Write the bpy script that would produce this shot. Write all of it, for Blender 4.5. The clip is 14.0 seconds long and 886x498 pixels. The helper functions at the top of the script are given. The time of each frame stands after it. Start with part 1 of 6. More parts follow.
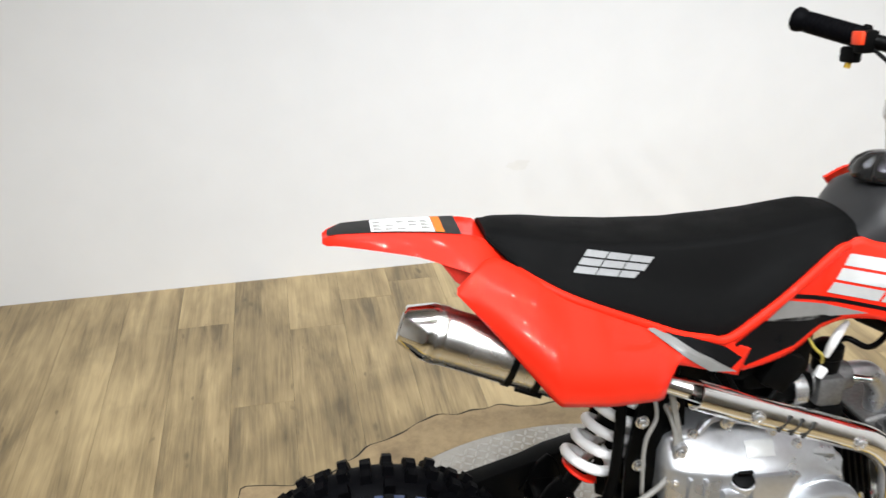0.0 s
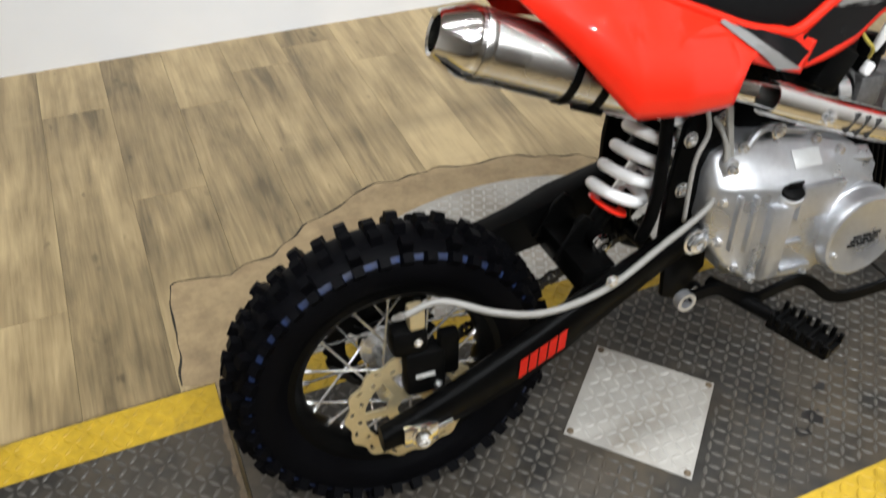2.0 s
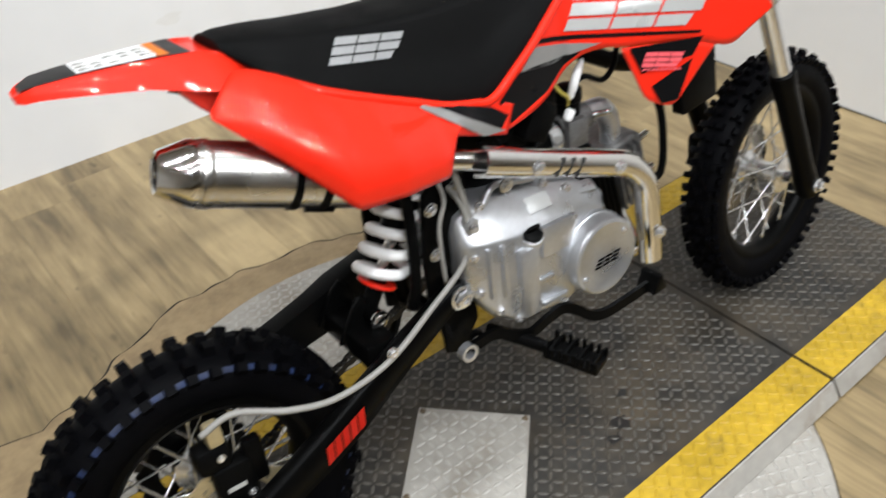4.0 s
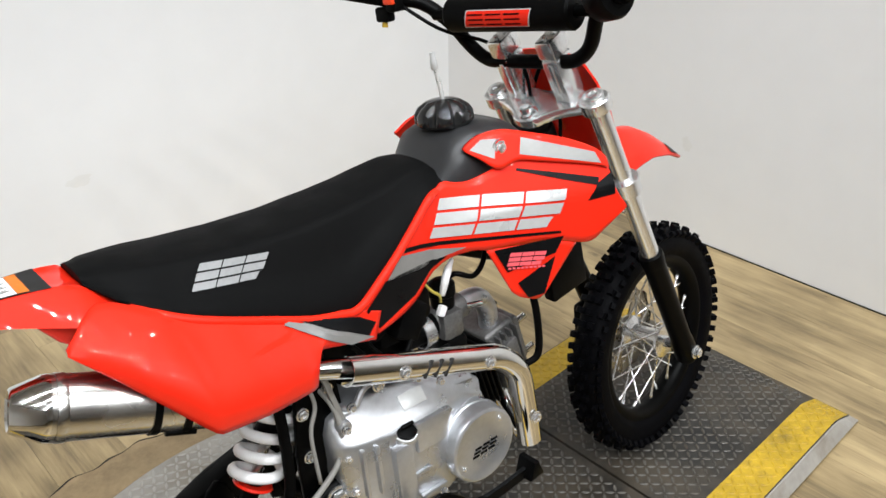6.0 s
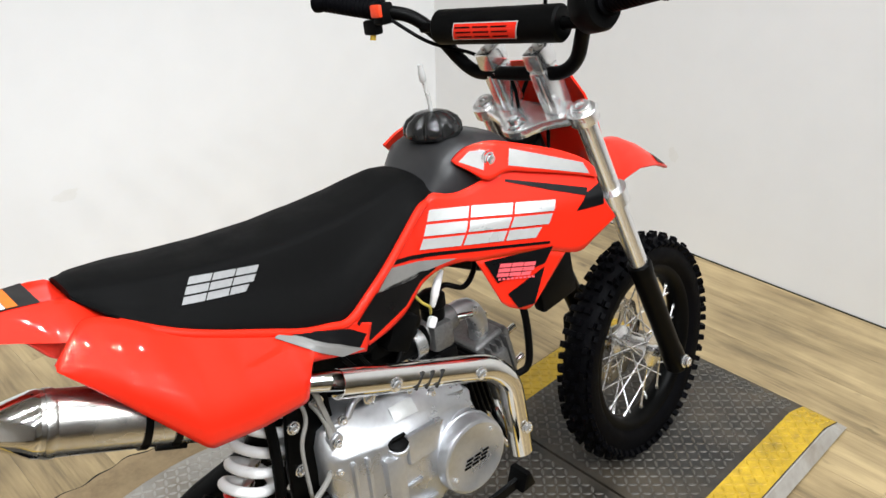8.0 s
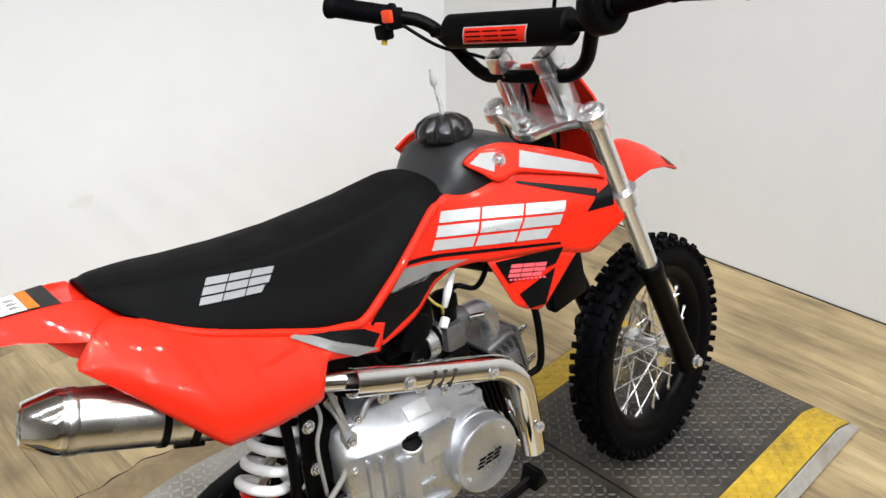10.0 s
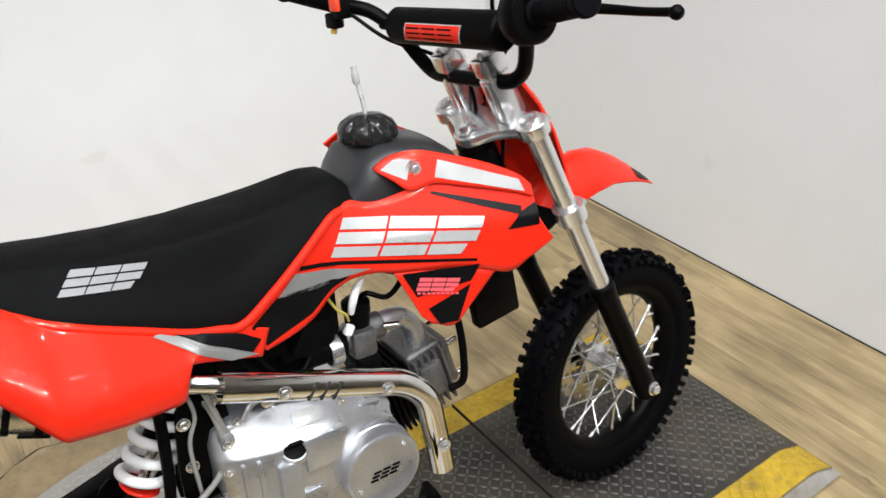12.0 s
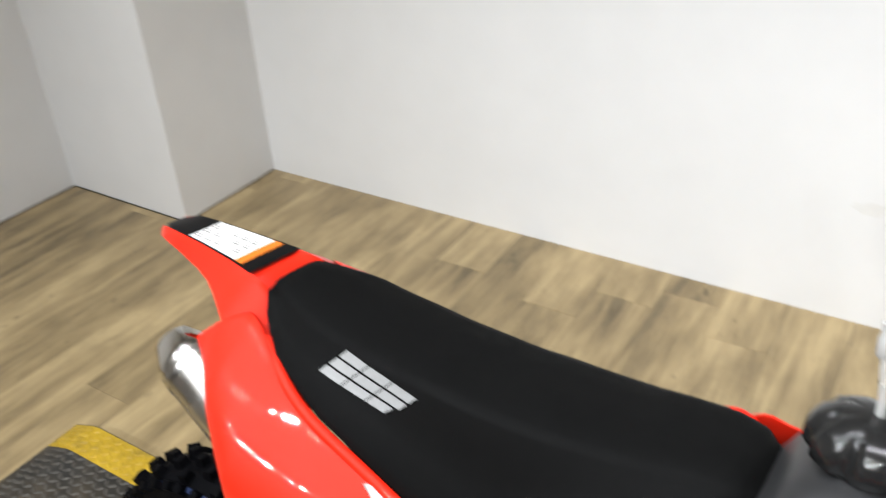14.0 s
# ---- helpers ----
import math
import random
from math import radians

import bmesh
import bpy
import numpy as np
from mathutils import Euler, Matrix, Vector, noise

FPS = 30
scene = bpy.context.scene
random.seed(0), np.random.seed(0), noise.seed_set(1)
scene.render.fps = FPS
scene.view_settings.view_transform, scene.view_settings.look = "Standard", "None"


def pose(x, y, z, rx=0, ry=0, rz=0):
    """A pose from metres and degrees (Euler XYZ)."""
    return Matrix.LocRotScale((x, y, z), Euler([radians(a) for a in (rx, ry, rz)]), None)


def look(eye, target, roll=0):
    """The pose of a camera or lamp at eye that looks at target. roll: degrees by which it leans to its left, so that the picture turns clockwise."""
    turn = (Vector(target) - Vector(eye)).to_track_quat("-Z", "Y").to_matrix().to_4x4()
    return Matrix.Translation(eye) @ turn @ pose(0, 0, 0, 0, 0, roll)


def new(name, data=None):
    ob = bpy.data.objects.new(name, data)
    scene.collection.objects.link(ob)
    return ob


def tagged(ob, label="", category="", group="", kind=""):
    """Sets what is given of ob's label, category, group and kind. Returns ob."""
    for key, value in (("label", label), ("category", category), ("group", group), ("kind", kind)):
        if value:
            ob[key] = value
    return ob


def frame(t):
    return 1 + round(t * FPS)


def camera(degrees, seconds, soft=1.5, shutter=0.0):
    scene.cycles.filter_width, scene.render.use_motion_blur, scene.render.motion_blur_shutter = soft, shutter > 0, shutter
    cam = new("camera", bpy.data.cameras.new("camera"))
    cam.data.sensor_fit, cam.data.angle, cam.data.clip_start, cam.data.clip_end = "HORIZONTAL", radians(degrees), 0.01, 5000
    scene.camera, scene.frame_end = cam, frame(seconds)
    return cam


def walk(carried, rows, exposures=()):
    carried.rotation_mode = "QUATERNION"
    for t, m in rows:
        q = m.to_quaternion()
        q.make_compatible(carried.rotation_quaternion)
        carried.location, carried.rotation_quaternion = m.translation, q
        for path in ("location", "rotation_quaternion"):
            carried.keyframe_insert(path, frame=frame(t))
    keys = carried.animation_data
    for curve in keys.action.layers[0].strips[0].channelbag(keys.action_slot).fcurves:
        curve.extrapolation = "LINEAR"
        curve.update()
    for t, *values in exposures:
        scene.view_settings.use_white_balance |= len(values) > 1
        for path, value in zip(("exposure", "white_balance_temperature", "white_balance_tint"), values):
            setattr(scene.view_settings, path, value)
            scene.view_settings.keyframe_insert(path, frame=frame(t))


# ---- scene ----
cam = camera(56.4, 14.0, shutter=0.3)
PATH = [
    (0, (-0.064, -0.802, 1.226), (0.28, 0.932, 0.29), -0.3),
    (0.5, (-0.12, -0.595, 1.212), (0.327, 1.061, 0.183), 3.2),
    (0.6, (-0.123, -0.578, 1.205), (0.371, 1.075, 0.195), 3.5),
    (0.8, (-0.124, -0.602, 1.22), (0.353, 1.053, 0.307), 1.05),
    (1.0, (-0.166, -0.586, 1.181), (0.405, 1.018, 0.231), -0.05),
    (1.2, (-0.209, -0.577, 1.144), (0.449, 0.953, 0.13), 1.78),
    (1.5, (-0.224, -0.587, 1.112), (0.447, 0.891, -0.057), 2.8),
    (2, (-0.234, -0.625, 1.052), (0.395, 0.722, -0.286), 2.4),
    (2.5, (-0.252, -0.666, 1.017), (0.316, 0.577, -0.443), 1.9),
    (3, (-0.263, -0.675, 1.021), (0.284, 0.581, -0.436), 0.3),
    (3.5, (-0.23, -0.68, 1.055), (0.473, 0.617, -0.296), -0.3),
    (4, (-0.161, -0.705, 1.113), (0.816, 0.547, -0.102), -2.6),
    (4.2, (-0.141, -0.724, 1.134), (0.908, 0.517, -0.031), -1.6),
    (6.5, (-0.062, -0.748, 1.237), (1.142, 0.51, 0.253), -1.2),
    (7, (-0.058, -0.754, 1.232), (1.174, 0.487, 0.261), -1.4),
    (7.5, (-0.066, -0.747, 1.237), (1.161, 0.501, 0.27), -0.6),
    (8, (-0.071, -0.743, 1.233), (1.144, 0.513, 0.26), -0.9),
    (10.3, (-0.089, -0.754, 1.234), (1.113, 0.526, 0.276), -1.7),
    (10.5, (-0.093, -0.741, 1.234), (1.143, 0.514, 0.287), -0.7),
    (11, (-0.095, -0.744, 1.23), (1.184, 0.457, 0.269), -1.0),
    (11.5, (-0.039, -0.779, 1.252), (1.208, 0.448, 0.282), -3.7),
    (12, (0.155, -0.857, 1.261), (1.168, 0.526, 0.231), 0.2),
    (12.5, (0.331, -0.829, 1.266), (1.123, 0.692, 0.238), 2.0),
    (13, (0.447, -0.629, 1.245), (1.041, 0.857, 0.045), 8.6),
    (13.3, (0.506, -0.551, 1.23), (0.778, 0.985, -0.022), 2.2),
    (13.5, (0.566, -0.526, 1.225), (0.496, 1.04, -0.018), 0.4),
    (13.8, (0.677, -0.427, 1.23), (-0.01, 1.043, 0.061), -2.4),
    (14, (0.689, -0.415, 1.236), (-0.241, 1.001, 0.172), -3.2),
]
EXPOSURES = [(0, 0.04), (1.0, -0.02), (1.5, -0.05), (2.0, -0.08), (3.0, -0.08), (4.0, -0.2), (6.5, -0.13), (8.0, -0.04), (10.5, -0.09), (12.0, -0.14), (12.5, -0.16), (13.0, -0.28), (13.5, -0.26), (14.0, 0.06)]
walk(cam, [(t, look(eye, target, roll)) for t, eye, target, roll in PATH], EXPOSURES)


# ---- light ----
world = bpy.data.worlds.new("room_air")
world.use_nodes = True
world.node_tree.nodes["Background"].inputs[0].default_value = (0.9, 0.95, 1.0, 1)
world.node_tree.nodes["Background"].inputs[1].default_value = 0.02
scene.world = world

LAMP_POWER = 32.5


def ceiling_spot(x, y, z, aim, watts, cone, blend):
    data = bpy.data.lights.new("ceiling_spot", "SPOT")
    data.energy, data.spot_size, data.spot_blend, data.shadow_soft_size = watts, radians(cone), blend, 0.018
    data.color = (0.925, 0.965, 1.0)
    ob = new("ceiling_spot", data)
    ob.matrix_world = look((x, y, z), aim)
    return ob


for lx in (-1.1, -0.74, -0.38, -0.02, 0.34, 0.70, 1.06, 1.42):
    for ly, ty, tz, watts, cone in ((-2.4, 0.0, 0.3, LAMP_POWER * 1.3, 70), (-1.2, 0.0, 0.1, LAMP_POWER, 90), (-0.1, 0.1, 0.0, LAMP_POWER * 0.75, 104)):
        ceiling_spot(lx, ly, 2.62, (lx + 0.42, ty, tz), watts, cone, 0.8)


# ---- helpers of this scene ----
def part(name, bm, material, parent=None, label="", smooth=True, angle=40):
    mesh = bpy.data.meshes.new(name)
    if smooth:
        for f in bm.faces:
            f.smooth = True
        lim = radians(angle)
        for e in bm.edges:
            if len(e.link_faces) == 2 and e.calc_face_angle(0) > lim:
                e.smooth = False
    bm.to_mesh(mesh)
    bm.free()
    for m in material if isinstance(material, (list, tuple)) else (material,):
        mesh.materials.append(m)
    ob = new(name, mesh)
    if parent:
        ob.parent = parent
    if label:
        ob["label"] = label
    return ob


def empty(name, m=None):
    ob = new(name)
    ob.empty_display_size = 0.05
    if m is not None:
        ob.matrix_world = m
    return ob


def add_box(bm, lo, hi, bevel=0.0, m=None, seg=2):
    c = [(a + b) / 2 for a, b in zip(lo, hi)]
    d = [b - a for a, b in zip(lo, hi)]
    got = bmesh.ops.create_cube(bm, size=1, matrix=Matrix.Translation(c) @ Matrix.Diagonal((*d, 1)))["verts"]
    if bevel:
        edges = list({e for v in got for e in v.link_edges})
        res = bmesh.ops.bevel(bm, geom=edges, offset=bevel, segments=seg, profile=0.5, affect="EDGES")
        got = list({v for f in res["faces"] for v in f.verts} | {v for v in got if v.is_valid})
    if m is not None:
        bmesh.ops.transform(bm, matrix=m, verts=got)
    return got


def add_lathe(bm, profile, m=None, seg=32, close=False):
    """Turns (radius, height) points round z; a radius of 0 closes the end."""
    rings = []
    for r, h in profile:
        if r < 1e-6:
            rings.append([bm.verts.new((0, 0, h))])
        else:
            rings.append([bm.verts.new((r * math.cos(2 * math.pi * i / seg), r * math.sin(2 * math.pi * i / seg), h)) for i in range(seg)])
    pairs = list(zip(rings, rings[1:])) + ([(rings[-1], rings[0])] if close else [])
    for a, b in pairs:
        for i in range(seg):
            j = (i + 1) % seg
            if len(a) == 1 and len(b) == 1:
                continue
            if len(a) == 1:
                bm.faces.new((a[0], b[j], b[i]))
            elif len(b) == 1:
                bm.faces.new((a[i], a[j], b[0]))
            else:
                bm.faces.new((a[i], a[j], b[j], b[i]))
    got = [v for ring in rings for v in ring]
    if m is not None:
        bmesh.ops.transform(bm, matrix=m, verts=got)
    return got


def along(a, b, up=(0, 0, 1)):
    """A frame at a whose z runs to b."""
    a, b = Vector(a), Vector(b)
    return Matrix.Translation(a) @ (b - a).to_track_quat("Z", "Y").to_matrix().to_4x4()


def add_rod(bm, a, b, r, r2=None, seg=14):
    n = (Vector(b) - Vector(a)).length
    r2 = r if r2 is None else r2
    return add_lathe(bm, [(0, 0), (r, 0), (r2, n), (0, n)], along(a, b), seg)


def curve_points(pts, n=8):
    """A smooth line through the points."""
    p = [Vector(q) for q in pts]
    p = [2 * p[0] - p[1], *p, 2 * p[-1] - p[-2]]
    out = []
    for i in range(1, len(p) - 2):
        for k in range(n):
            t = k / n
            a, b, c, d = p[i - 1], p[i], p[i + 1], p[i + 2]
            out.append(0.5 * (2 * b + (c - a) * t + (2 * a - 5 * b + 4 * c - d) * t**2 + (3 * b - a - 3 * c + d) * t**3))
    out.append(p[-2])
    return out


def add_tube(bm, pts, r, seg=12, n=8, smooth=True, radii=None, caps=True):
    line = curve_points(pts, n) if smooth else [Vector(q) for q in pts]
    if radii is not None:
        radii = np.interp(np.linspace(0, 1, len(line)), np.linspace(0, 1, len(radii)), radii)
    tang = [(line[min(i + 1, len(line) - 1)] - line[max(i - 1, 0)]).normalized() for i in range(len(line))]
    side = tang[0].orthogonal().normalized()
    rings = []
    for i, (q, t) in enumerate(zip(line, tang)):
        side = (side - t * side.dot(t)).normalized()
        other = t.cross(side)
        rr = r if radii is None else float(radii[i])
        rings.append([bm.verts.new(q + rr * (side * math.cos(2 * math.pi * k / seg) + other * math.sin(2 * math.pi * k / seg))) for k in range(seg)])
    for a, b in zip(rings, rings[1:]):
        for k in range(seg):
            bm.faces.new((a[k], a[(k + 1) % seg], b[(k + 1) % seg], b[k]))
    if caps:
        bm.faces.new(rings[0][::-1])
        bm.faces.new(rings[-1])
    return rings


def resample(pts, n):
    """n points evenly along a smooth line."""
    line = [Vector((*q, 0)) if len(q) == 2 else Vector(q) for q in pts]
    line = curve_points(line, 10) if len(line) > 2 else line
    d = [0.0]
    for a, b in zip(line, line[1:]):
        d.append(d[-1] + (b - a).length)
    return [Vector([np.interp(s, d, [q[k] for q in line]) for k in range(3)]) for s in np.linspace(0, d[-1], n)]


def add_loft(bm, sections, closed=True, caps=True):
    """Skins rings of equally many points."""
    rings = [[bm.verts.new(q) for q in sec] for sec in sections]
    n = len(rings[0])
    for a, b in zip(rings, rings[1:]):
        for k in range(n if closed else n - 1):
            bm.faces.new((a[k], a[(k + 1) % n], b[(k + 1) % n], b[k]))
    if caps and closed:
        bm.faces.new(rings[0][::-1])
        bm.faces.new(rings[-1])
    return rings


def add_shell(bm, top, bottom, depth, thick, nu=24, nv=8):
    """A moulded panel between two lines of (x, z), at y = depth(x, z, v), with a thickness towards the middle."""
    a, b = resample(top, nu), resample(bottom, nu)
    outer, inner = [], []
    for p, q in zip(a, b):
        ro, ri = [], []
        for k in range(nv):
            v = k / (nv - 1)
            x, z = p.x + (q.x - p.x) * v, p.y + (q.y - p.y) * v
            y = depth(x, z, v)
            ro.append(bm.verts.new((x, y, z)))
            ri.append(bm.verts.new((x, y + (thick if y < 0 else -thick), z)))
        outer.append(ro)
        inner.append(ri)
    flip = depth(a[0].x, a[0].y, 0) < 0
    def quad(w, x, y, z):
        bm.faces.new((w, x, y, z) if flip else (z, y, x, w))
    for i in range(nu - 1):
        for k in range(nv - 1):
            quad(outer[i][k], outer[i][k + 1], outer[i + 1][k + 1], outer[i + 1][k])
            quad(inner[i + 1][k], inner[i + 1][k + 1], inner[i][k + 1], inner[i][k])
        quad(outer[i + 1][0], inner[i + 1][0], inner[i][0], outer[i][0])
        quad(outer[i][-1], inner[i][-1], inner[i + 1][-1], outer[i + 1][-1])
    for k in range(nv - 1):
        quad(inner[0][k], inner[0][k + 1], outer[0][k + 1], outer[0][k])
        quad(outer[-1][k], outer[-1][k + 1], inner[-1][k + 1], inner[-1][k])


# ---- materials ----
def material(name, color, rough=0.5, metal=0.0, vary=0.15, scale=30.0, bump=0.0, bump_scale=200.0, coat=0.0, rough_vary=0.1, per_object=0.0, spec=0.5):
    """Plain paint, metal or plastic with uneven tone at two scales and fine relief."""
    m = bpy.data.materials.new(name)
    m.use_nodes = True
    nt = m.node_tree
    b = nt.nodes["Principled BSDF"]
    tc = nt.nodes.new("ShaderNodeTexCoord")
    def noise_node(s, detail=4):
        nn = nt.nodes.new("ShaderNodeTexNoise")
        nn.inputs["Scale"].default_value, nn.inputs["Detail"].default_value = s, detail
        nt.links.new(tc.outputs["Object"], nn.inputs["Vector"])
        return nn
    n1, n2 = noise_node(scale), noise_node(scale * 7)
    add = nt.nodes.new("ShaderNodeMath")
    add.operation = "ADD"
    nt.links.new(n1.outputs[0], add.inputs[0])
    nt.links.new(n2.outputs[0], add.inputs[1])
    ramp = nt.nodes.new("ShaderNodeMapRange")
    ramp.inputs["From Min"].default_value, ramp.inputs["From Max"].default_value = 0.6, 1.4
    ramp.inputs["To Min"].default_value, ramp.inputs["To Max"].default_value = 1 - vary, 1 + vary
    nt.links.new(add.outputs[0], ramp.inputs["Value"])
    last = ramp.outputs[0]
    if per_object:
        info = nt.nodes.new("ShaderNodeObjectInfo")
        mr = nt.nodes.new("ShaderNodeMapRange")
        mr.inputs["To Min"].default_value, mr.inputs["To Max"].default_value = 1 - per_object, 1 + per_object
        nt.links.new(info.outputs["Random"], mr.inputs["Value"])
        mul = nt.nodes.new("ShaderNodeMath")
        mul.operation = "MULTIPLY"
        nt.links.new(last, mul.inputs[0])
        nt.links.new(mr.outputs[0], mul.inputs[1])
        last = mul.outputs[0]
    mix = nt.nodes.new("ShaderNodeVectorMath")
    mix.operation = "SCALE"
    mix.inputs[0].default_value = color
    nt.links.new(last, mix.inputs["Scale"])
    nt.links.new(mix.outputs[0], b.inputs["Base Color"])
    rr = nt.nodes.new("ShaderNodeMapRange")
    rr.inputs["From Min"].default_value, rr.inputs["From Max"].default_value = 0.3, 0.7
    rr.inputs["To Min"].default_value, rr.inputs["To Max"].default_value = max(0.02, rough - rough_vary), min(1, rough + rough_vary)
    nt.links.new(n1.outputs[0], rr.inputs["Value"])
    nt.links.new(rr.outputs[0], b.inputs["Roughness"])
    b.inputs["Metallic"].default_value = metal
    b.inputs["Coat Weight"].default_value = coat
    b.inputs["Coat Roughness"].default_value = 0.035
    b.inputs["Specular IOR Level"].default_value = spec
    if bump:
        n3 = noise_node(bump_scale, 3)
        bn = nt.nodes.new("ShaderNodeBump")
        bn.inputs["Strength"].default_value, bn.inputs["Distance"].default_value = bump, 0.001
        nt.links.new(n3.outputs[0], bn.inputs["Height"])
        nt.links.new(bn.outputs[0], b.inputs["Normal"])
    return m


def wood_material():
    """Vinyl plank: grain along y, cloudy tan and grey-brown tone, knots."""
    m = bpy.data.materials.new("oak_vinyl_plank")
    m.use_nodes = True
    nt = m.node_tree
    b = nt.nodes["Principled BSDF"]
    tc, info = nt.nodes.new("ShaderNodeTexCoord"), nt.nodes.new("ShaderNodeObjectInfo")
    off = nt.nodes.new("ShaderNodeVectorMath")
    off.operation = "SCALE"
    off.inputs[0].default_value = (7.3, 11.1, 3.7)
    nt.links.new(info.outputs["Random"], off.inputs["Scale"])
    shift = nt.nodes.new("ShaderNodeVectorMath")
    nt.links.new(tc.outputs["Object"], shift.inputs[0])
    nt.links.new(off.outputs[0], shift.inputs[1])
    def grain(sx, sy, detail, rough=0.6, dist=0.0):
        mp = nt.nodes.new("ShaderNodeMapping")
        mp.inputs["Scale"].default_value = (sx, sy, 1)
        nn = nt.nodes.new("ShaderNodeTexNoise")
        nn.inputs["Scale"].default_value, nn.inputs["Detail"].default_value = 1, detail
        nn.inputs["Roughness"].default_value, nn.inputs["Distortion"].default_value = rough, dist
        nt.links.new(shift.outputs[0], mp.inputs[0])
        nt.links.new(mp.outputs[0], nn.inputs["Vector"])
        return nn.outputs[0]
    coarse, fine, cloud, knot = grain(22, 2.2, 6, 0.65, 0.8), grain(160, 6, 4), grain(7, 3.0, 3), grain(26, 11, 2)
    ramp = nt.nodes.new("ShaderNodeValToRGB")
    e = ramp.color_ramp.elements
    e[0].position, e[0].color = 0.35, (0.130, 0.095, 0.049, 1)
    e[1].position, e[1].color = 0.62, (0.48, 0.36, 0.188, 1)
    mid = e.new(0.475)
    mid.color = (0.295, 0.215, 0.108, 1)
    def math_node(op, a, bb):
        n = nt.nodes.new("ShaderNodeMath")
        n.operation = op
        for i, v in enumerate((a, bb)):
            if isinstance(v, (int, float)):
                n.inputs[i].default_value = v
            else:
                nt.links.new(v, n.inputs[i])
        return n.outputs[0]
    mixed = math_node("ADD", math_node("MULTIPLY", coarse, 0.42), math_node("MULTIPLY", cloud, 0.42))
    mixed = math_node("ADD", mixed, math_node("MULTIPLY", fine, 0.16))
    tone = math_node("MULTIPLY", math_node("SUBTRACT", info.outputs["Random"], 0.5), 0.10)
    nt.links.new(math_node("ADD", mixed, tone), ramp.inputs[0])
    kr = nt.nodes.new("ShaderNodeMapRange")
    kr.inputs["From Min"].default_value, kr.inputs["From Max"].default_value = 0.68, 0.78
    kr.inputs["To Min"].default_value, kr.inputs["To Max"].default_value = 1.0, 0.45
    nt.links.new(knot, kr.inputs[0])
    sc = nt.nodes.new("ShaderNodeVectorMath")
    sc.operation = "SCALE"
    nt.links.new(ramp.outputs[0], sc.inputs[0])
    nt.links.new(kr.outputs[0], sc.inputs["Scale"])
    # a grey scuffed ring worn round the turntable
    geo = nt.nodes.new("ShaderNodeNewGeometry")
    gap = nt.nodes.new("ShaderNodeVectorMath")
    gap.operation = "DISTANCE"
    gap.inputs[1].default_value = (0.431, 0.016, -0.04)
    nt.links.new(geo.outputs["Position"], gap.inputs[0])
    wob = nt.nodes.new("ShaderNodeTexNoise")
    wob.inputs["Scale"].default_value = 4.0
    nt.links.new(geo.outputs["Position"], wob.inputs["Vector"])
    far = math_node("ABSOLUTE", math_node("SUBTRACT", math_node("ADD", gap.outputs["Value"], math_node("MULTIPLY", wob.outputs[0], 0.06)), 0.935), 0.0)
    ring = nt.nodes.new("ShaderNodeMapRange")
    ring.inputs["From Min"].default_value, ring.inputs["From Max"].default_value = 0.0, 0.055
    ring.inputs["To Min"].default_value, ring.inputs["To Max"].default_value = 0.78, 1.0
    nt.links.new(far, ring.inputs[0])
    sc2 = nt.nodes.new("ShaderNodeVectorMath")
    sc2.operation = "SCALE"
    nt.links.new(sc.outputs[0], sc2.inputs[0])
    nt.links.new(ring.outputs[0], sc2.inputs["Scale"])
    nt.links.new(sc2.outputs[0], b.inputs["Base Color"])
    b.inputs["Roughness"].default_value = 0.42
    bn = nt.nodes.new("ShaderNodeBump")
    bn.inputs["Strength"].default_value, bn.inputs["Distance"].default_value = 0.25, 0.001
    nt.links.new(fine, bn.inputs["Height"])
    nt.links.new(bn.outputs[0], b.inputs["Normal"])
    return m


def tint(m, color, scale, lo, hi, most=0.8):
    """Dirt of another colour in cloudy patches."""
    nt = m.node_tree
    b = nt.nodes["Principled BSDF"]
    old = b.inputs["Base Color"].links[0].from_socket
    geo = nt.nodes.new("ShaderNodeNewGeometry")
    nn = nt.nodes.new("ShaderNodeTexNoise")
    nn.inputs["Scale"].default_value, nn.inputs["Detail"].default_value, nn.inputs["Roughness"].default_value = scale, 7, 0.65
    nt.links.new(geo.outputs["Position"], nn.inputs["Vector"])
    mr = nt.nodes.new("ShaderNodeMapRange")
    mr.inputs["From Min"].default_value, mr.inputs["From Max"].default_value = lo, hi
    mr.inputs["To Max"].default_value = most
    nt.links.new(nn.outputs[0], mr.inputs["Value"])
    mix = nt.nodes.new("ShaderNodeMix")
    mix.data_type = "RGBA"
    mix.inputs[7].default_value = (*color, 1)
    nt.links.new(mr.outputs[0], mix.inputs[0])
    nt.links.new(old, mix.inputs[6])
    nt.links.new(mix.outputs[2], b.inputs["Base Color"])


WOOD = wood_material()
WALL = material("matt_white_wall_paint", (0.81, 0.81, 0.81), 0.6, vary=0.025, scale=1.3, bump=0.1, bump_scale=350)
CEILING = material("ceiling_paint", (0.45, 0.45, 0.45), 0.8, vary=0.03, scale=2)
UNDER = material("floor_gap", (0.02, 0.017, 0.012), 0.9)
DARK_STEEL = material("worn_dark_tread_steel", (0.029, 0.026, 0.022), 0.55, 0.1, vary=0.65, scale=5.0, bump=0.3, bump_scale=260, rough_vary=0.16)
# lugs paler than the worn plate, with their highlights painted into the colour
DARK_LUG = material("worn_tread_lug_with_highlight", (0.088, 0.08, 0.068), 0.5, 0.1, vary=0.5, scale=6.0, rough_vary=0.15)
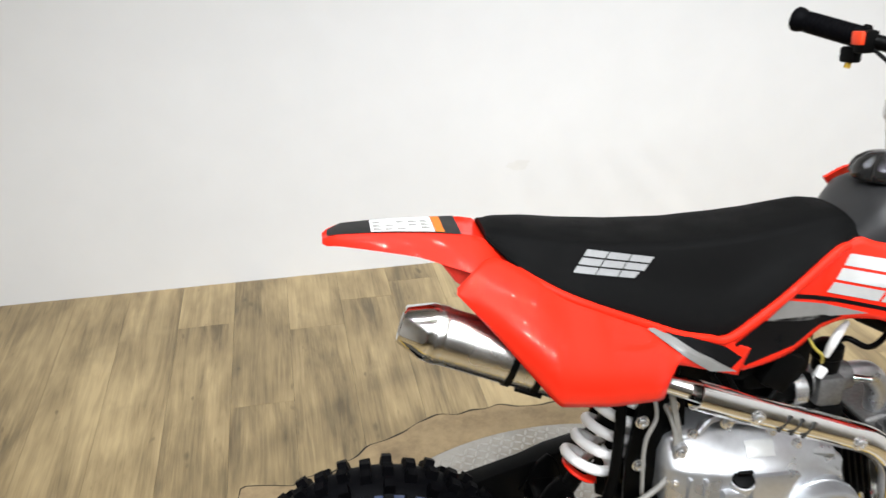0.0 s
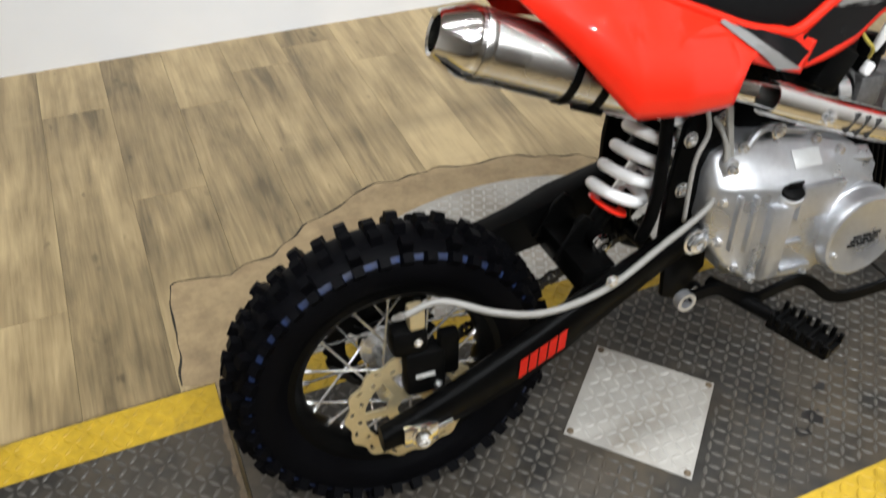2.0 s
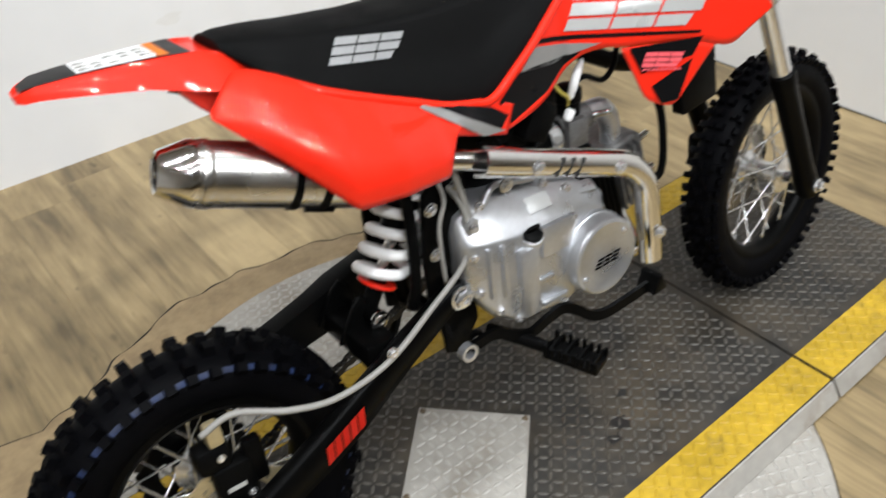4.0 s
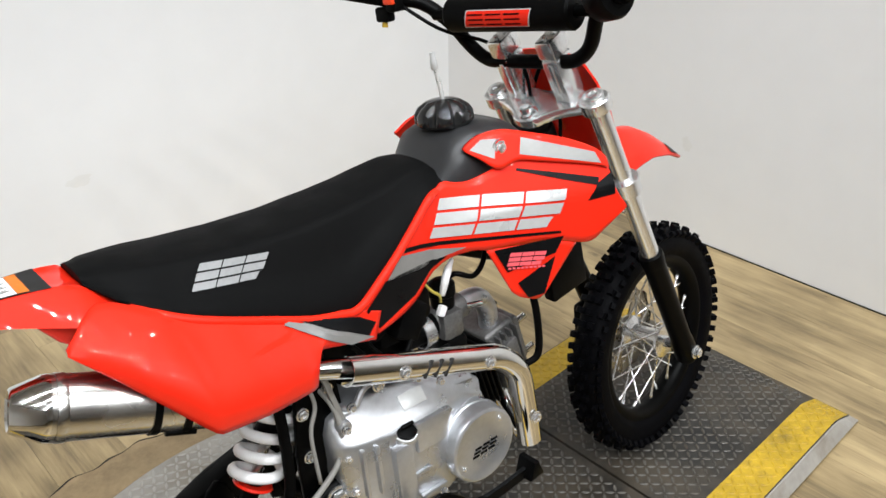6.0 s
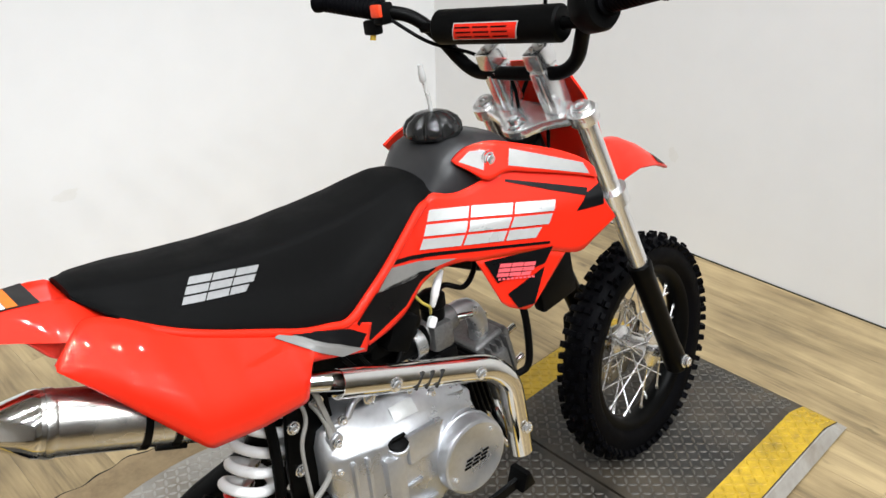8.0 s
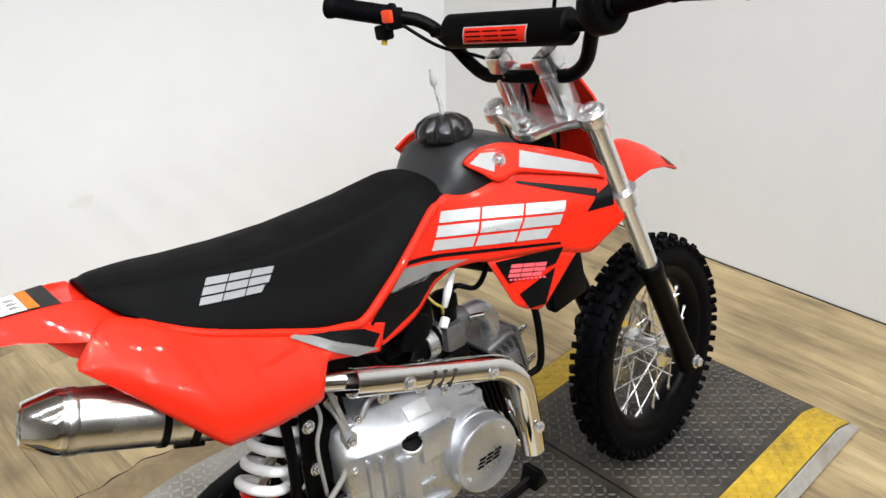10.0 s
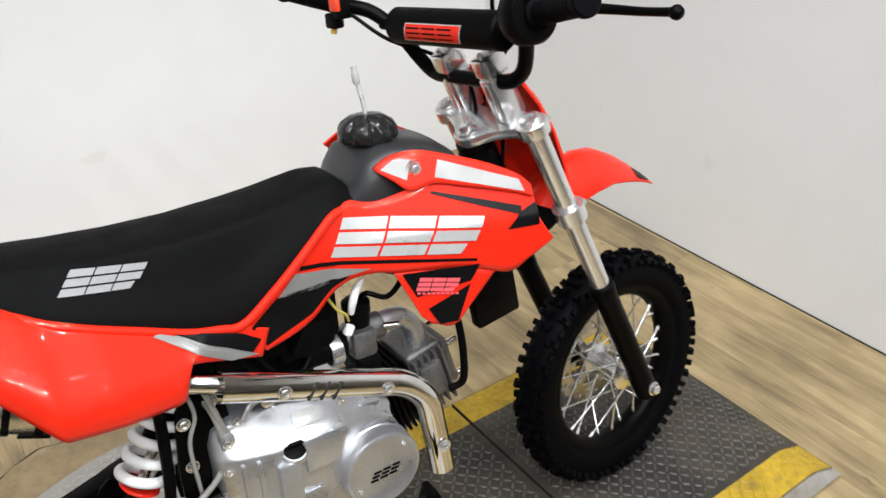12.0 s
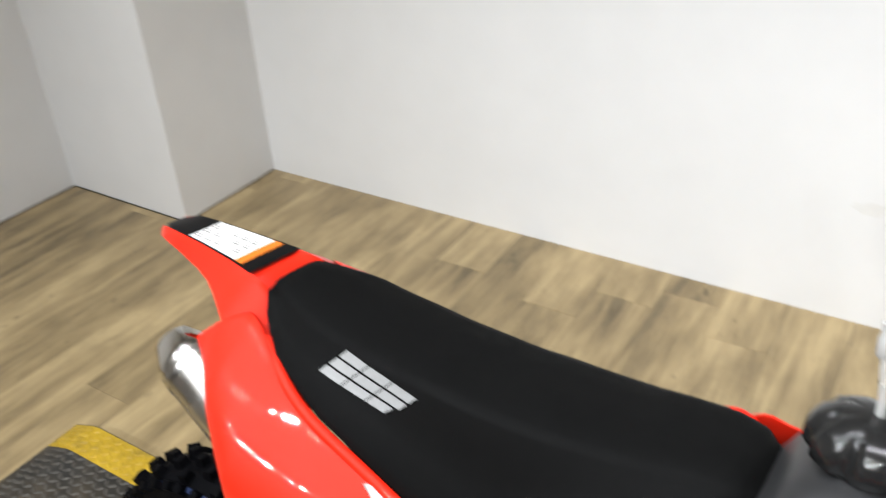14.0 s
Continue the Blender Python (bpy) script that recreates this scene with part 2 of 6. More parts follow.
ALU = material("aluminium_tread_plate", (0.37, 0.348, 0.312), 0.6, 0.1, vary=0.18, scale=6.0, rough_vary=0.12)
YELLOW = material("yellow_floor_paint", (0.47, 0.30, 0.016), 0.5, vary=0.3, scale=9.0, bump=0.2)
tint(DARK_STEEL, (0.085, 0.065, 0.042), 4.0, 0.44, 0.66)
tint(DARK_STEEL, (0.010, 0.010, 0.010), 7.0, 0.52, 0.66)
tint(DARK_LUG, (0.07, 0.055, 0.038), 5.0, 0.5, 0.65)
tint(YELLOW, (0.16, 0.115, 0.03), 16.0, 0.58, 0.74, 0.7)
tint(ALU, (0.22, 0.18, 0.13), 8.0, 0.52, 0.72, 0.7)
tint(WOOD, (0.10, 0.075, 0.04), 3.0, 0.56, 0.72, 0.3)
BLACK_LINE = material("black_joint", (0.012, 0.011, 0.010), 0.8)
OIL = material("oil_stain", (0.018, 0.017, 0.016), 0.35, vary=0.4, scale=12)
RUST = material("brown_joint_dirt", (0.12, 0.085, 0.05), 0.7, vary=0.5, scale=14)
RED = material("gloss_red_plastic", (0.78, 0.020, 0.006), 0.5, vary=0.04, scale=8, coat=0.55, rough_vary=0.04, spec=0.15)
SEAT = material("black_vinyl_seat_cover", (0.0042, 0.0042, 0.0042), 0.62, vary=0.15, scale=20, bump=0.35, bump_scale=1400, spec=0.045)
RUBBER = material("black_tyre_rubber", (0.0020, 0.0020, 0.0026), 0.55, vary=0.35, scale=18, bump=0.3, bump_scale=500, spec=0.04)
BLACK = material("satin_black_paint", (0.0018, 0.0018, 0.0018), 0.36, vary=0.2, scale=20, rough_vary=0.08, spec=0.06)
BLACK_PLASTIC = material("black_plastic", (0.0022, 0.0022, 0.0022), 0.45, vary=0.2, scale=25, bump=0.15, bump_scale=700, spec=0.06)
TANK = material("grey_black_moulded_tank", (0.022, 0.022, 0.023), 0.38, vary=0.15, scale=12, bump=0.15, bump_scale=600)
CHROME = material("chrome", (0.80, 0.79, 0.77), 0.10, 1.0, vary=0.06, scale=20, rough_vary=0.04)
BRUSHED = material("brushed_stainless_steel", (0.62, 0.60, 0.57), 0.26, 1.0, vary=0.10, scale=15, rough_vary=0.06)
CAST = material("cast_aluminium", (0.60, 0.61, 0.63), 0.34, 0.85, vary=0.08, scale=20, bump=0.3, bump_scale=900)
POLISHED = material("polished_aluminium", (0.86, 0.86, 0.86), 0.22, 0.9, vary=0.05, scale=20, rough_vary=0.06)
SILVER = material("silver_graphic_film", (0.52, 0.52, 0.51), 0.32, 0.25, vary=0.06, scale=20)
WHITE = material("white_powder_coat", (0.88, 0.87, 0.86), 0.35, vary=0.05, scale=20)
FLASH = material("grey_silver_film", (0.27, 0.265, 0.255), 0.4, 0.35, vary=0.06, scale=20)
# far darker than CAST: some of the engine bay's shade is in the colour
DARK_CAST = material("dull_shaded_cast_aluminium", (0.17, 0.167, 0.163), 0.42, 0.7, vary=0.35, scale=30, bump=0.4, bump_scale=700)
DISC_LUG = material("bright_tread_lug", (0.43, 0.408, 0.372), 0.5, 0.15, vary=0.12, scale=9, rough_vary=0.1)
GREY_HOSE = material("grey_hose_sleeve", (0.27, 0.26, 0.24), 0.5, vary=0.1, scale=30)
GOLD = material("gold_anodised_steel", (0.60, 0.50, 0.30), 0.4, 0.7, vary=0.1, scale=20)
BLUE = material("blue_tyre_line", (0.003, 0.013, 0.055), 0.6, vary=0.8, scale=25)


# ---- room ----
FLOOR_Z = -0.04
X0, X1, Y0, Y1, TOP = -1.78, 2.035, -4.6, 1.46, 2.7


def wall(name, lo, hi):
    bm = bmesh.new()
    add_box(bm, lo, hi)
    return tagged(part(name, bm, WALL, smooth=False), "plain white painted wall", "wall", kind="structure")


wall("wall_north", (-1.23, Y1, FLOOR_Z - 0.05), (X1 + 0.12, Y1 + 0.12, TOP))
wall("wall_east", (X1, Y0, FLOOR_Z - 0.05), (X1 + 0.12, Y1, TOP))
wall("wall_corner_box", (X0 - 0.12, 1.048, FLOOR_Z - 0.05), (-1.23, Y1 + 0.12, TOP))
wall("wall_west", (X0 - 0.12, Y0, FLOOR_Z - 0.05), (X0, 1.048, TOP))
wall("wall_south", (X0 - 0.12, Y0 - 0.12, FLOOR_Z - 0.05), (X1 + 0.12, Y0, TOP))
# ceiling stays out of view; its grey is set to cut the fill light
bm = bmesh.new()
add_box(bm, (X0 - 0.12, Y0 - 0.12, TOP), (X1 + 0.12, Y1 + 0.12, TOP + 0.1))
tagged(part("ceiling", bm, CEILING, smooth=False), "unseen plain grey ceiling", "ceiling", kind="structure")

bm = bmesh.new()
add_box(bm, (X0 - 0.1, Y0 - 0.1, FLOOR_Z - 0.08), (X1 + 0.1, Y1 + 0.1, FLOOR_Z - 0.004))
floor = tagged(part("floor", bm, UNDER, smooth=False), "tan and grey-brown wood-look vinyl plank floor", "floor", kind="structure")
rng = random.Random(4)
PLANK_W, PLANK_L = 0.152, 1.22
col = 0
x = X0
while x < X1 - 0.01:
    w = min(PLANK_W, X1 - x)
    y = Y0 - rng.random() * PLANK_L
    while y < Y1:
        a, b = max(y, Y0), min(y + PLANK_L, Y1)
        if b - a > 0.03:
            bm = bmesh.new()
            add_box(bm, (0.0003, 0.0003, -0.004), (w - 0.0003, b - a - 0.0003, 0))
            p = part("plank", bm, WOOD, floor, smooth=False)
            p.location = (x, a, FLOOR_Z)
        y += PLANK_L
    x += PLANK_W

# ---- turntable and platform ----
DISC = (0.431, 0.016)
bm = bmesh.new()
add_lathe(bm, [(0, 0), (0.611, 0), (0.611, 0.005), (0.608, 0.007), (0, 0.007)], pose(DISC[0], DISC[1], FLOOR_Z), 128)
disc = tagged(part("turntable_disc", bm, ALU, angle=30), "round light grey diamond-plate turntable in the floor", "turntable")


def lug(bm, x, y, z, ang, n=0.0096, w=0.0030, h=0.0018):
    """One raised lozenge of tread plate."""
    c, s = math.cos(ang), math.sin(ang)
    def at(u, v, k):
        return bm.verts.new((x + u * c - v * s, y + u * s + v * c, z + k))
    base = [at(-n, 0, 0), at(-n * 0.4, -w, 0), at(n * 0.4, -w, 0), at(n, 0, 0), at(n * 0.4, w, 0), at(-n * 0.4, w, 0)]
    top = [at(-n * 0.7, 0, h), at(0, -w * 0.45, h), at(n * 0.7, 0, h), at(0, w * 0.45, h)]
    for f in ((base[0], base[1], top[1], top[0]), (base[1], base[2], top[1]), (base[2], base[3], top[2], top[1]),
              (base[3], base[4], top[3], top[2]), (base[4], base[5], top[3]), (base[5], base[0], top[0], top[3]), tuple(top)):
        bm.faces.new(f)


PITCH = 0.0168


def tread(name, inside, x0, x1, y0, y1, height, mat_, parent, turn=0.0, centre=(0, 0)):
    """Rows of lozenges that lean left and right by turns, wherever inside(x, y) holds."""
    bm = bmesh.new()
    c, s = math.cos(turn), math.sin(turn)
    for i in range(int((x1 - x0) / PITCH) + 1):
        for k in range(int((y1 - y0) / PITCH) + 1):
            u, v = x0 + i * PITCH, y0 + k * PITCH
            px, py = centre[0] + u * c - v * s, centre[1] + u * s + v * c
            if inside(px, py):
                lug(bm, px, py, height(px, py), turn + math.radians(45 if (i + k) % 2 else -45))
    return tagged(part(name, bm, mat_, parent, smooth=False), kind="stuff")


XR, XF, XFE, XRE = -0.202, 1.008, 1.568, -0.765
XFL, XRL = 1.480, -0.675
YN, YF = -0.327, 0.275
SLOPE = 0.034


def plat_z(x):
    if x > XFL:
        return -SLOPE * min(1, (x - XFL) / (XFE - XFL)) ** 1.15
    if x < XRL:
        return -SLOPE * min(1, (XRL - x) / (XRL - XRE)) ** 1.15
    return 0.0


def slab(name, x0, x1, y0, y1, mat_, parent=None, lift=0.0, bottom=None, label=""):
    """A piece of the platform between two stations, sloping where the platform does."""
    bm = bmesh.new()
    lips = [XFL, XFL + 0.02, XFL + 0.045, XFL + 0.07, XRL, XRL - 0.02, XRL - 0.045, XRL - 0.07]
    secs = []
    for x in sorted([x0, x1] + [q for q in lips if x0 < q < x1]):
        low = min(FLOOR_Z + 0.008 if bottom is None else plat_z(x) + bottom, plat_z(x) + lift - 0.001)
        secs.append([(x, y0, low), (x, y1, low), (x, y1, plat_z(x) + lift), (x, y0, plat_z(x) + lift)])
    add_loft(bm, secs)
    bmesh.ops.recalc_face_normals(bm, faces=bm.faces)
    return part(name, bm, mat_, parent, label, smooth=False)


platform = tagged(slab("display_platform", XR + 0.003, XF - 0.003, YN, YF, DARK_STEEL),
                  "low dark diamond-plate platform with yellow edge stripes", "platform")
slab("ramp", XF + 0.003, XFE, YN, YF, DARK_STEEL, platform, label="worn dark diamond-plate end with a lip bent down to the floor")
slab("ramp", XRE, XR - 0.003, YN, YF, DARK_STEEL, platform, label="worn dark diamond-plate end with a lip bent down to the floor")
STRIPE = 0.079
for x0, x1 in ((XRE + 0.004, XR - 0.004), (XR + 0.004, XF - 0.004), (XF + 0.004, XFE - 0.004)):
    for y0, y1 in ((YN + 0.002, YN + STRIPE), (YF - STRIPE + 0.004, YF - 0.002)):
        slab("edge_stripe", x0, x1, y0, y1, YELLOW, platform, lift=0.0008, bottom=-0.0003, label="painted yellow safety stripe")

for x0, x1 in ((XRE + 0.004, XR - 0.004), (XR + 0.004, XF - 0.004), (XF + 0.004, XFE - 0.004)):
    bm = bmesh.new()
    xs_ = [x0 + (x1 - x0) * i / 24 for i in range(25)]
    add_loft(bm, [[(x, YN - 0.0005, FLOOR_Z + 0.0085), (x, YN - 0.0005, plat_z(x) - 0.001), (x, YN - 0.003, plat_z(x) - 0.002), (x, YN - 0.022, min(FLOOR_Z + 0.0095, plat_z(x) - 0.003)), (x, YN - 0.022, FLOOR_Z + 0.0075)] for x in xs_])
    bmesh.ops.recalc_face_normals(bm, faces=bm.faces)
    part("edge_skirt", bm, ALU, platform, "bare scuffed metal bevel along the platform", smooth=False)

PLATE_C, PLATE_T = (0.402, -0.027), math.radians(43.3)


def in_plate(x, y, m=0.0):
    c, s = math.cos(-PLATE_T), math.sin(-PLATE_T)
    u, v = (x - PLATE_C[0]), (y - PLATE_C[1])
    return abs(u * c - v * s) < 0.1 + m and abs(u * s + v * c) < 0.1 + m


def on_top(x, y):
    return XRE + 0.02 < x < XFE - 0.015 and YN + STRIPE + 0.006 < y < YF - STRIPE and min(abs(x - XF), abs(x - XR)) > 0.012 and not in_plate(x, y, 0.01)


def on_stripe(x, y):
    return XRE + 0.02 < x < XFE - 0.015 and (YN + 0.006 < y < YN + STRIPE - 0.004 or YF - STRIPE + 0.008 < y < YF - 0.006) and min(abs(x - XF), abs(x - XR)) > 0.012


tread("tread_pattern", on_top, XRE, XFE, YN, YF, lambda x, y: plat_z(x), DARK_LUG, platform)
tread("stripe_tread_pattern", on_stripe, XRE, XFE, YN, YF, lambda x, y: plat_z(x) + 0.0008, YELLOW, platform)
tread("disc_tread_pattern", lambda x, y: math.hypot(x - DISC[0], y - DISC[1]) < 0.60 and not (YN - 0.004 < y < YF + 0.004),
      -0.66, 0.66, -0.66, 0.66, lambda x, y: FLOOR_Z + 0.007, DISC_LUG, disc, math.radians(20), DISC)

bm = bmesh.new()
add_box(bm, (-0.098, -0.098, 0), (0.098, 0.098, 0.003), 0.0008)
hatch = tagged(part("access_plate", bm, ALU, angle=30), "small square light aluminium tread plate screwed to the platform", "plate")
hatch.matrix_world = pose(*PLATE_C, 0.0004, 0, 0, math.degrees(PLATE_T))
bm = bmesh.new()
for i in range(11):
    for k in range(11):
        u, v = -0.084 + i * PITCH, -0.086 + k * PITCH
        lug(bm, u, v, 0.003, math.radians(45 if (i + k) % 2 else -45), h=0.001)
tagged(part("plate_tread_pattern", bm, DISC_LUG, hatch, smooth=False), kind="stuff")
for u, v in ((-0.09, -0.09), (0.09, -0.09), (-0.09, 0.09), (0.09, 0.09)):
    bm = bmesh.new()
    add_lathe(bm, [(0.0055, 0), (0.0055, 0.0012), (0.003, 0.0025), (0, 0.0027)], pose(u, v, 0.003), 12)
    part("screw", bm, RUST, hatch)


# ---- dirt bike ----
bike = tagged(empty("dirt_bike", pose(0.0003, 0.0079, -0.0209, -7.64, 0.69, -3.25) @ Matrix.Scale(0.9906, 4)),
              "new red and black small dirt bike leaning on its side stand", "motorcycle")
RAKE, STEER, HEAD = 23.6, 6.0, Vector((0.875, 0, 0.83))
TURNED = Matrix.Translation(HEAD) @ Matrix.Rotation(radians(STEER), 4, Vector((-math.sin(radians(RAKE)), 0, math.cos(radians(RAKE))))) @ Matrix.Translation(-HEAD)


def bpart(name, bm, mat_, label="", front=False, parent=None, angle=40, smooth=True):
    ob = part(name, bm, mat_, parent or bike, label, smooth, angle)
    if front and parent is None:
        ob.matrix_basis = TURNED
    return ob


def interp(x, table):
    return float(np.interp(x, [a for a, _ in table], [b for _, b in table]))


def add_prism(bm, outline, y0, y1, bevel=0.0, seg=2):
    """A plate with an (x, z) outline between two y."""
    lo = [bm.verts.new((x, y0, z)) for x, z in outline]
    hi = [bm.verts.new((x, y1, z)) for x, z in outline]
    n = len(outline)
    faces = [bm.faces.new(lo), bm.faces.new(hi[::-1])]
    for i in range(n):
        faces.append(bm.faces.new((lo[i], hi[i], hi[(i + 1) % n], lo[(i + 1) % n])))
    bmesh.ops.recalc_face_normals(bm, faces=faces)
    if bevel:
        edges = [e for e in {e for f in faces[:2] for e in f.edges}]
        bmesh.ops.bevel(bm, geom=edges, offset=bevel, segments=seg, profile=0.5, affect="EDGES")


def bolt(bm, x, y, z, r=0.007, h=0.006, side=-1):
    """A hexagon bolt head on a washer that faces y."""
    m = Matrix.Translation((x, y, z)) @ Matrix.Rotation(radians(90 if side < 0 else -90), 4, "X")
    add_lathe(bm, [(r * 1.35, 0), (r * 1.35, h * 0.25), (r * 1.05, h * 0.3)], m, 16)
    add_lathe(bm, [(r, h * 0.25), (r, h * 0.85), (r * 0.8, h), (r * 0.45, h), (r * 0.4, h * 0.7), (0, h * 0.7)], m, 6)


# wheels
def knob(bm, phi, r, lat, tilt, length, width, height, taper=0.8):
    """One tyre block standing at an angle round the wheel, lat metres off its middle, leaning out by tilt."""
    m = Matrix.Rotation(-phi, 4, "Y") @ Matrix.Translation((r, lat, 0)) @ Matrix.Rotation(tilt, 4, "Z")
    lo, hi = [], []
    for a, b in ((-1, -1), (1, -1), (1, 1), (-1, 1)):
        lo.append(bm.verts.new(m @ Vector((-0.006, a * width / 2, b * length / 2))))
        hi.append(bm.verts.new(m @ Vector((height, a * width / 2 * taper, b * length / 2 * taper))))
    bm.faces.new(hi)
    for i in range(4):
        j = (i + 1) % 4
        bm.faces.new((lo[i], lo[j], hi[j], hi[i]))


def tyre_mesh(r_out, r_rim, half, n, block, line):
    bm = bmesh.new()
    rc = r_out - block[2]
    mid = (rc + r_rim) / 2
    prof = []
    for k in range(21):
        a = -2.35 + 4.7 * k / 20
        cx, sy = math.cos(a), math.sin(a)
        prof.append((mid + (rc - mid) * (abs(cx) ** 0.8) * (1 if cx > 0 else -1), half * (abs(sy) ** 0.8) * (1 if sy > 0 else -1)))
    prof = [(r_rim - 0.002, -half * 0.62)] + prof + [(r_rim - 0.002, half * 0.62)]
    add_lathe(bm, prof, Matrix.Rotation(radians(90), 4, "X"), 72)
    if line:
        for f in bm.faces:
            c = f.calc_center_median()
            r = math.hypot(c.x, c.z)
            if c.y < 0 and mid + 0.45 * (rc - mid) < r < mid + 0.62 * (rc - mid):
                f.material_index = 1
    carcass = bm
    bm = bmesh.new()
    bl, bw, bh = block
    rnd = random.Random(n)
    for i in range(n):
        phi = 2 * math.pi * i / n
        if i % 2:
            for s in (-1, 1):
                knob(bm, phi, rc - 0.001, s * half * 0.28, s * 0.1, bl, bw, bh)
        else:
            knob(bm, phi, rc, 0, 0, bl, bw * 0.9, bh)
            for s in (-1, 1):
                knob(bm, phi, rc - 0.005, s * half * 0.66, s * 0.35, bl, bw * 0.9, bh)
        for s in (-1, 1):
            knob(bm, phi + rnd.uniform(-0.01, 0.01), rc - half * 0.36, s * half * 0.93, s * 0.8, bl * 0.95, bw * 0.8, bh * 0.8)
    return carcass, bm


def wheel(name, centre, r_out, r_rim, half, n, block, front, line):
    hub = bmesh.new()
    side = Matrix.Rotation(radians(90), 4, "X")
    add_lathe(hub, [(0, -0.06), (0.010, -0.06), (0.012, -0.042), (0.034, -0.040), (0.034, -0.034), (0.020, -0.028), (0.018, 0), (0.020, 0.028), (0.034, 0.034), (0.034, 0.040), (0.012, 0.042), (0.010, 0.06), (0, 0.06)], side, 32)
    w = bpart(name, hub, POLISHED, "spoked wheel with a knobbly black tyre", front)
    w.matrix_basis = (TURNED if front else Matrix()) @ Matrix.Translation(centre)
    carcass, blocks = tyre_mesh(r_out, r_rim, half, n, block, line)
    tagged(part("tread", blocks, RUBBER, w, "rubber tread blocks", smooth=False), kind="stuff")
    part("tyre", carcass, [RUBBER, BLUE], w, "knobbly off-road tyre" + (" with faint blue lines" if line else ""), angle=30)
    bm = bmesh.new()
    q = half * 0.62
    add_lathe(bm, [(r_rim - 0.016, -0.008), (r_rim - 0.010, -q * 0.8), (r_rim + 0.003, -q), (r_rim + 0.004, -q - 0.003), (r_rim - 0.006, -q - 0.003),
                   (r_rim - 0.017, -q * 0.75), (r_rim - 0.021, -0.007), (r_rim - 0.021, 0.007), (r_rim - 0.017, q * 0.75), (r_rim - 0.006, q + 0.003),
                   (r_rim + 0.004, q + 0.003), (r_rim + 0.003, q), (r_rim - 0.010, q * 0.8), (r_rim - 0.016, 0.008)], side, 72, close=True)
    part("rim", bm, BLACK, w, "black wheel rim")
    ends = []
    for i in range(28):
        s = -1 if i % 2 else 1
        a = 2 * math.pi * i / 28
        lean = (0.75 if (i // 2) % 2 else -0.75)
        ends.append(((0.033 * math.cos(a + lean), s * 0.036, 0.033 * math.sin(a + lean)), ((r_rim - 0.019) * math.cos(a), s * 0.003, (r_rim - 0.019) * math.sin(a))))
    n_spoke = (Vector(ends[0][1]) - Vector(ends[0][0])).length
    sb = bmesh.new()
    add_lathe(sb, [(0.0019, 0), (0.0019, n_spoke - 0.014), (0.0032, n_spoke - 0.013), (0.0032, n_spoke)], None, 8)
    first = part("spoke", sb, POLISHED, w, "thin bright steel spoke")
    first.matrix_basis = along(*ends[0])
    for a, b in ends[1:]:
        o = first.copy()
        scene.collection.objects.link(o)
        o.matrix_basis = along(a, b)
    return w


REAR, FRONT = Vector((0.004, 0, 0.237)), Vector((1.177, -0.009, 0.272))
rear_wheel = wheel("rear_wheel", REAR, 0.222, 0.142, 0.043, 42, (0.017, 0.018, 0.013), False, True)
front_wheel = wheel("front_wheel", FRONT, 0.240, 0.170, 0.033, 60, (0.0135, 0.0125, 0.011), True, False)


def rotor(r0, r1, n, amp, y, thick, holes):
    """A wavy brake disc with holes, on spokes."""
    bm = bmesh.new()
    na = n * 8
    radii = [0.0, 0.2, 0.42, 0.62, 0.82, 1.0]
    grid = []
    for i in range(na):
        a = 2 * math.pi * i / na
        edge = r1 + amp * math.cos(n * a)
        grid.append([(a, r0 + (edge - r0) * k) for k in radii])
    for i in range(na):
        for k in range(5):
            if k in (1, 3) and (i + (k // 2) * 4) % 8 in (1, 2) and holes:
                continue
            q = []
            for (a, r) in (grid[i][k], grid[(i + 1) % na][k], grid[(i + 1) % na][k + 1], grid[i][k + 1]):
                q.append((r * math.cos(a), y, r * math.sin(a)))
            bm.faces.new([bm.verts.new(c) for c in q])
    bmesh.ops.remove_doubles(bm, verts=bm.verts, dist=1e-5)
    got = bmesh.ops.extrude_face_region(bm, geom=list(bm.faces))
    bmesh.ops.translate(bm, verts=[v for v in got["geom"] if isinstance(v, bmesh.types.BMVert)], vec=(0, thick, 0))
    bmesh.ops.recalc_face_normals(bm, faces=bm.faces)
    return bm


def spider(disc_, r0, y, thick, n, mat_):
    """The carrier of a brake disc: a ring and its arms."""
    bm = bmesh.new()
    add_lathe(bm, [(0.018, -thick / 2), (0.032, -thick / 2), (0.032, thick / 2), (0.018, thick / 2)], Matrix.Translation((0, y + thick / 2, 0)) @ Matrix.Rotation(radians(90), 4, "X"), 32, close=True)
    bmesh.ops.recalc_face_normals(bm, faces=bm.faces)
    part("carrier_ring", bm, mat_, disc_, smooth=False)
    for i in range(n):
        bm = bmesh.new()
        add_box(bm, (0.03, y + 0.0002, -0.006), (r0 + 0.004, y + thick - 0.0002, 0.006), 0, Matrix.Rotation(2 * math.pi * i / n, 4, "Y"))
        part("carrier_arm", bm, mat_, disc_, smooth=False)


rear_disc = part("brake_disc", rotor(0.060, 0.083, 14, 0.003, -0.082, 0.0035, True), GOLD, rear_wheel, "gold wavy brake disc with holes", smooth=False)
spider(rear_disc, 0.060, -0.082, 0.0035, 6, GOLD)
sprocket = part("sprocket", rotor(0.050, 0.078, 26, 0.003, 0.052, 0.004, False), BLACK, rear_wheel, "black chain sprocket", smooth=False)
spider(sprocket, 0.050, 0.052, 0.004, 5, BLACK)
front_disc = part("brake_disc", rotor(0.060, 0.092, 10, 0.0035, 0.050, 0.0035, True), BRUSHED, front_wheel, "steel brake disc", smooth=False)
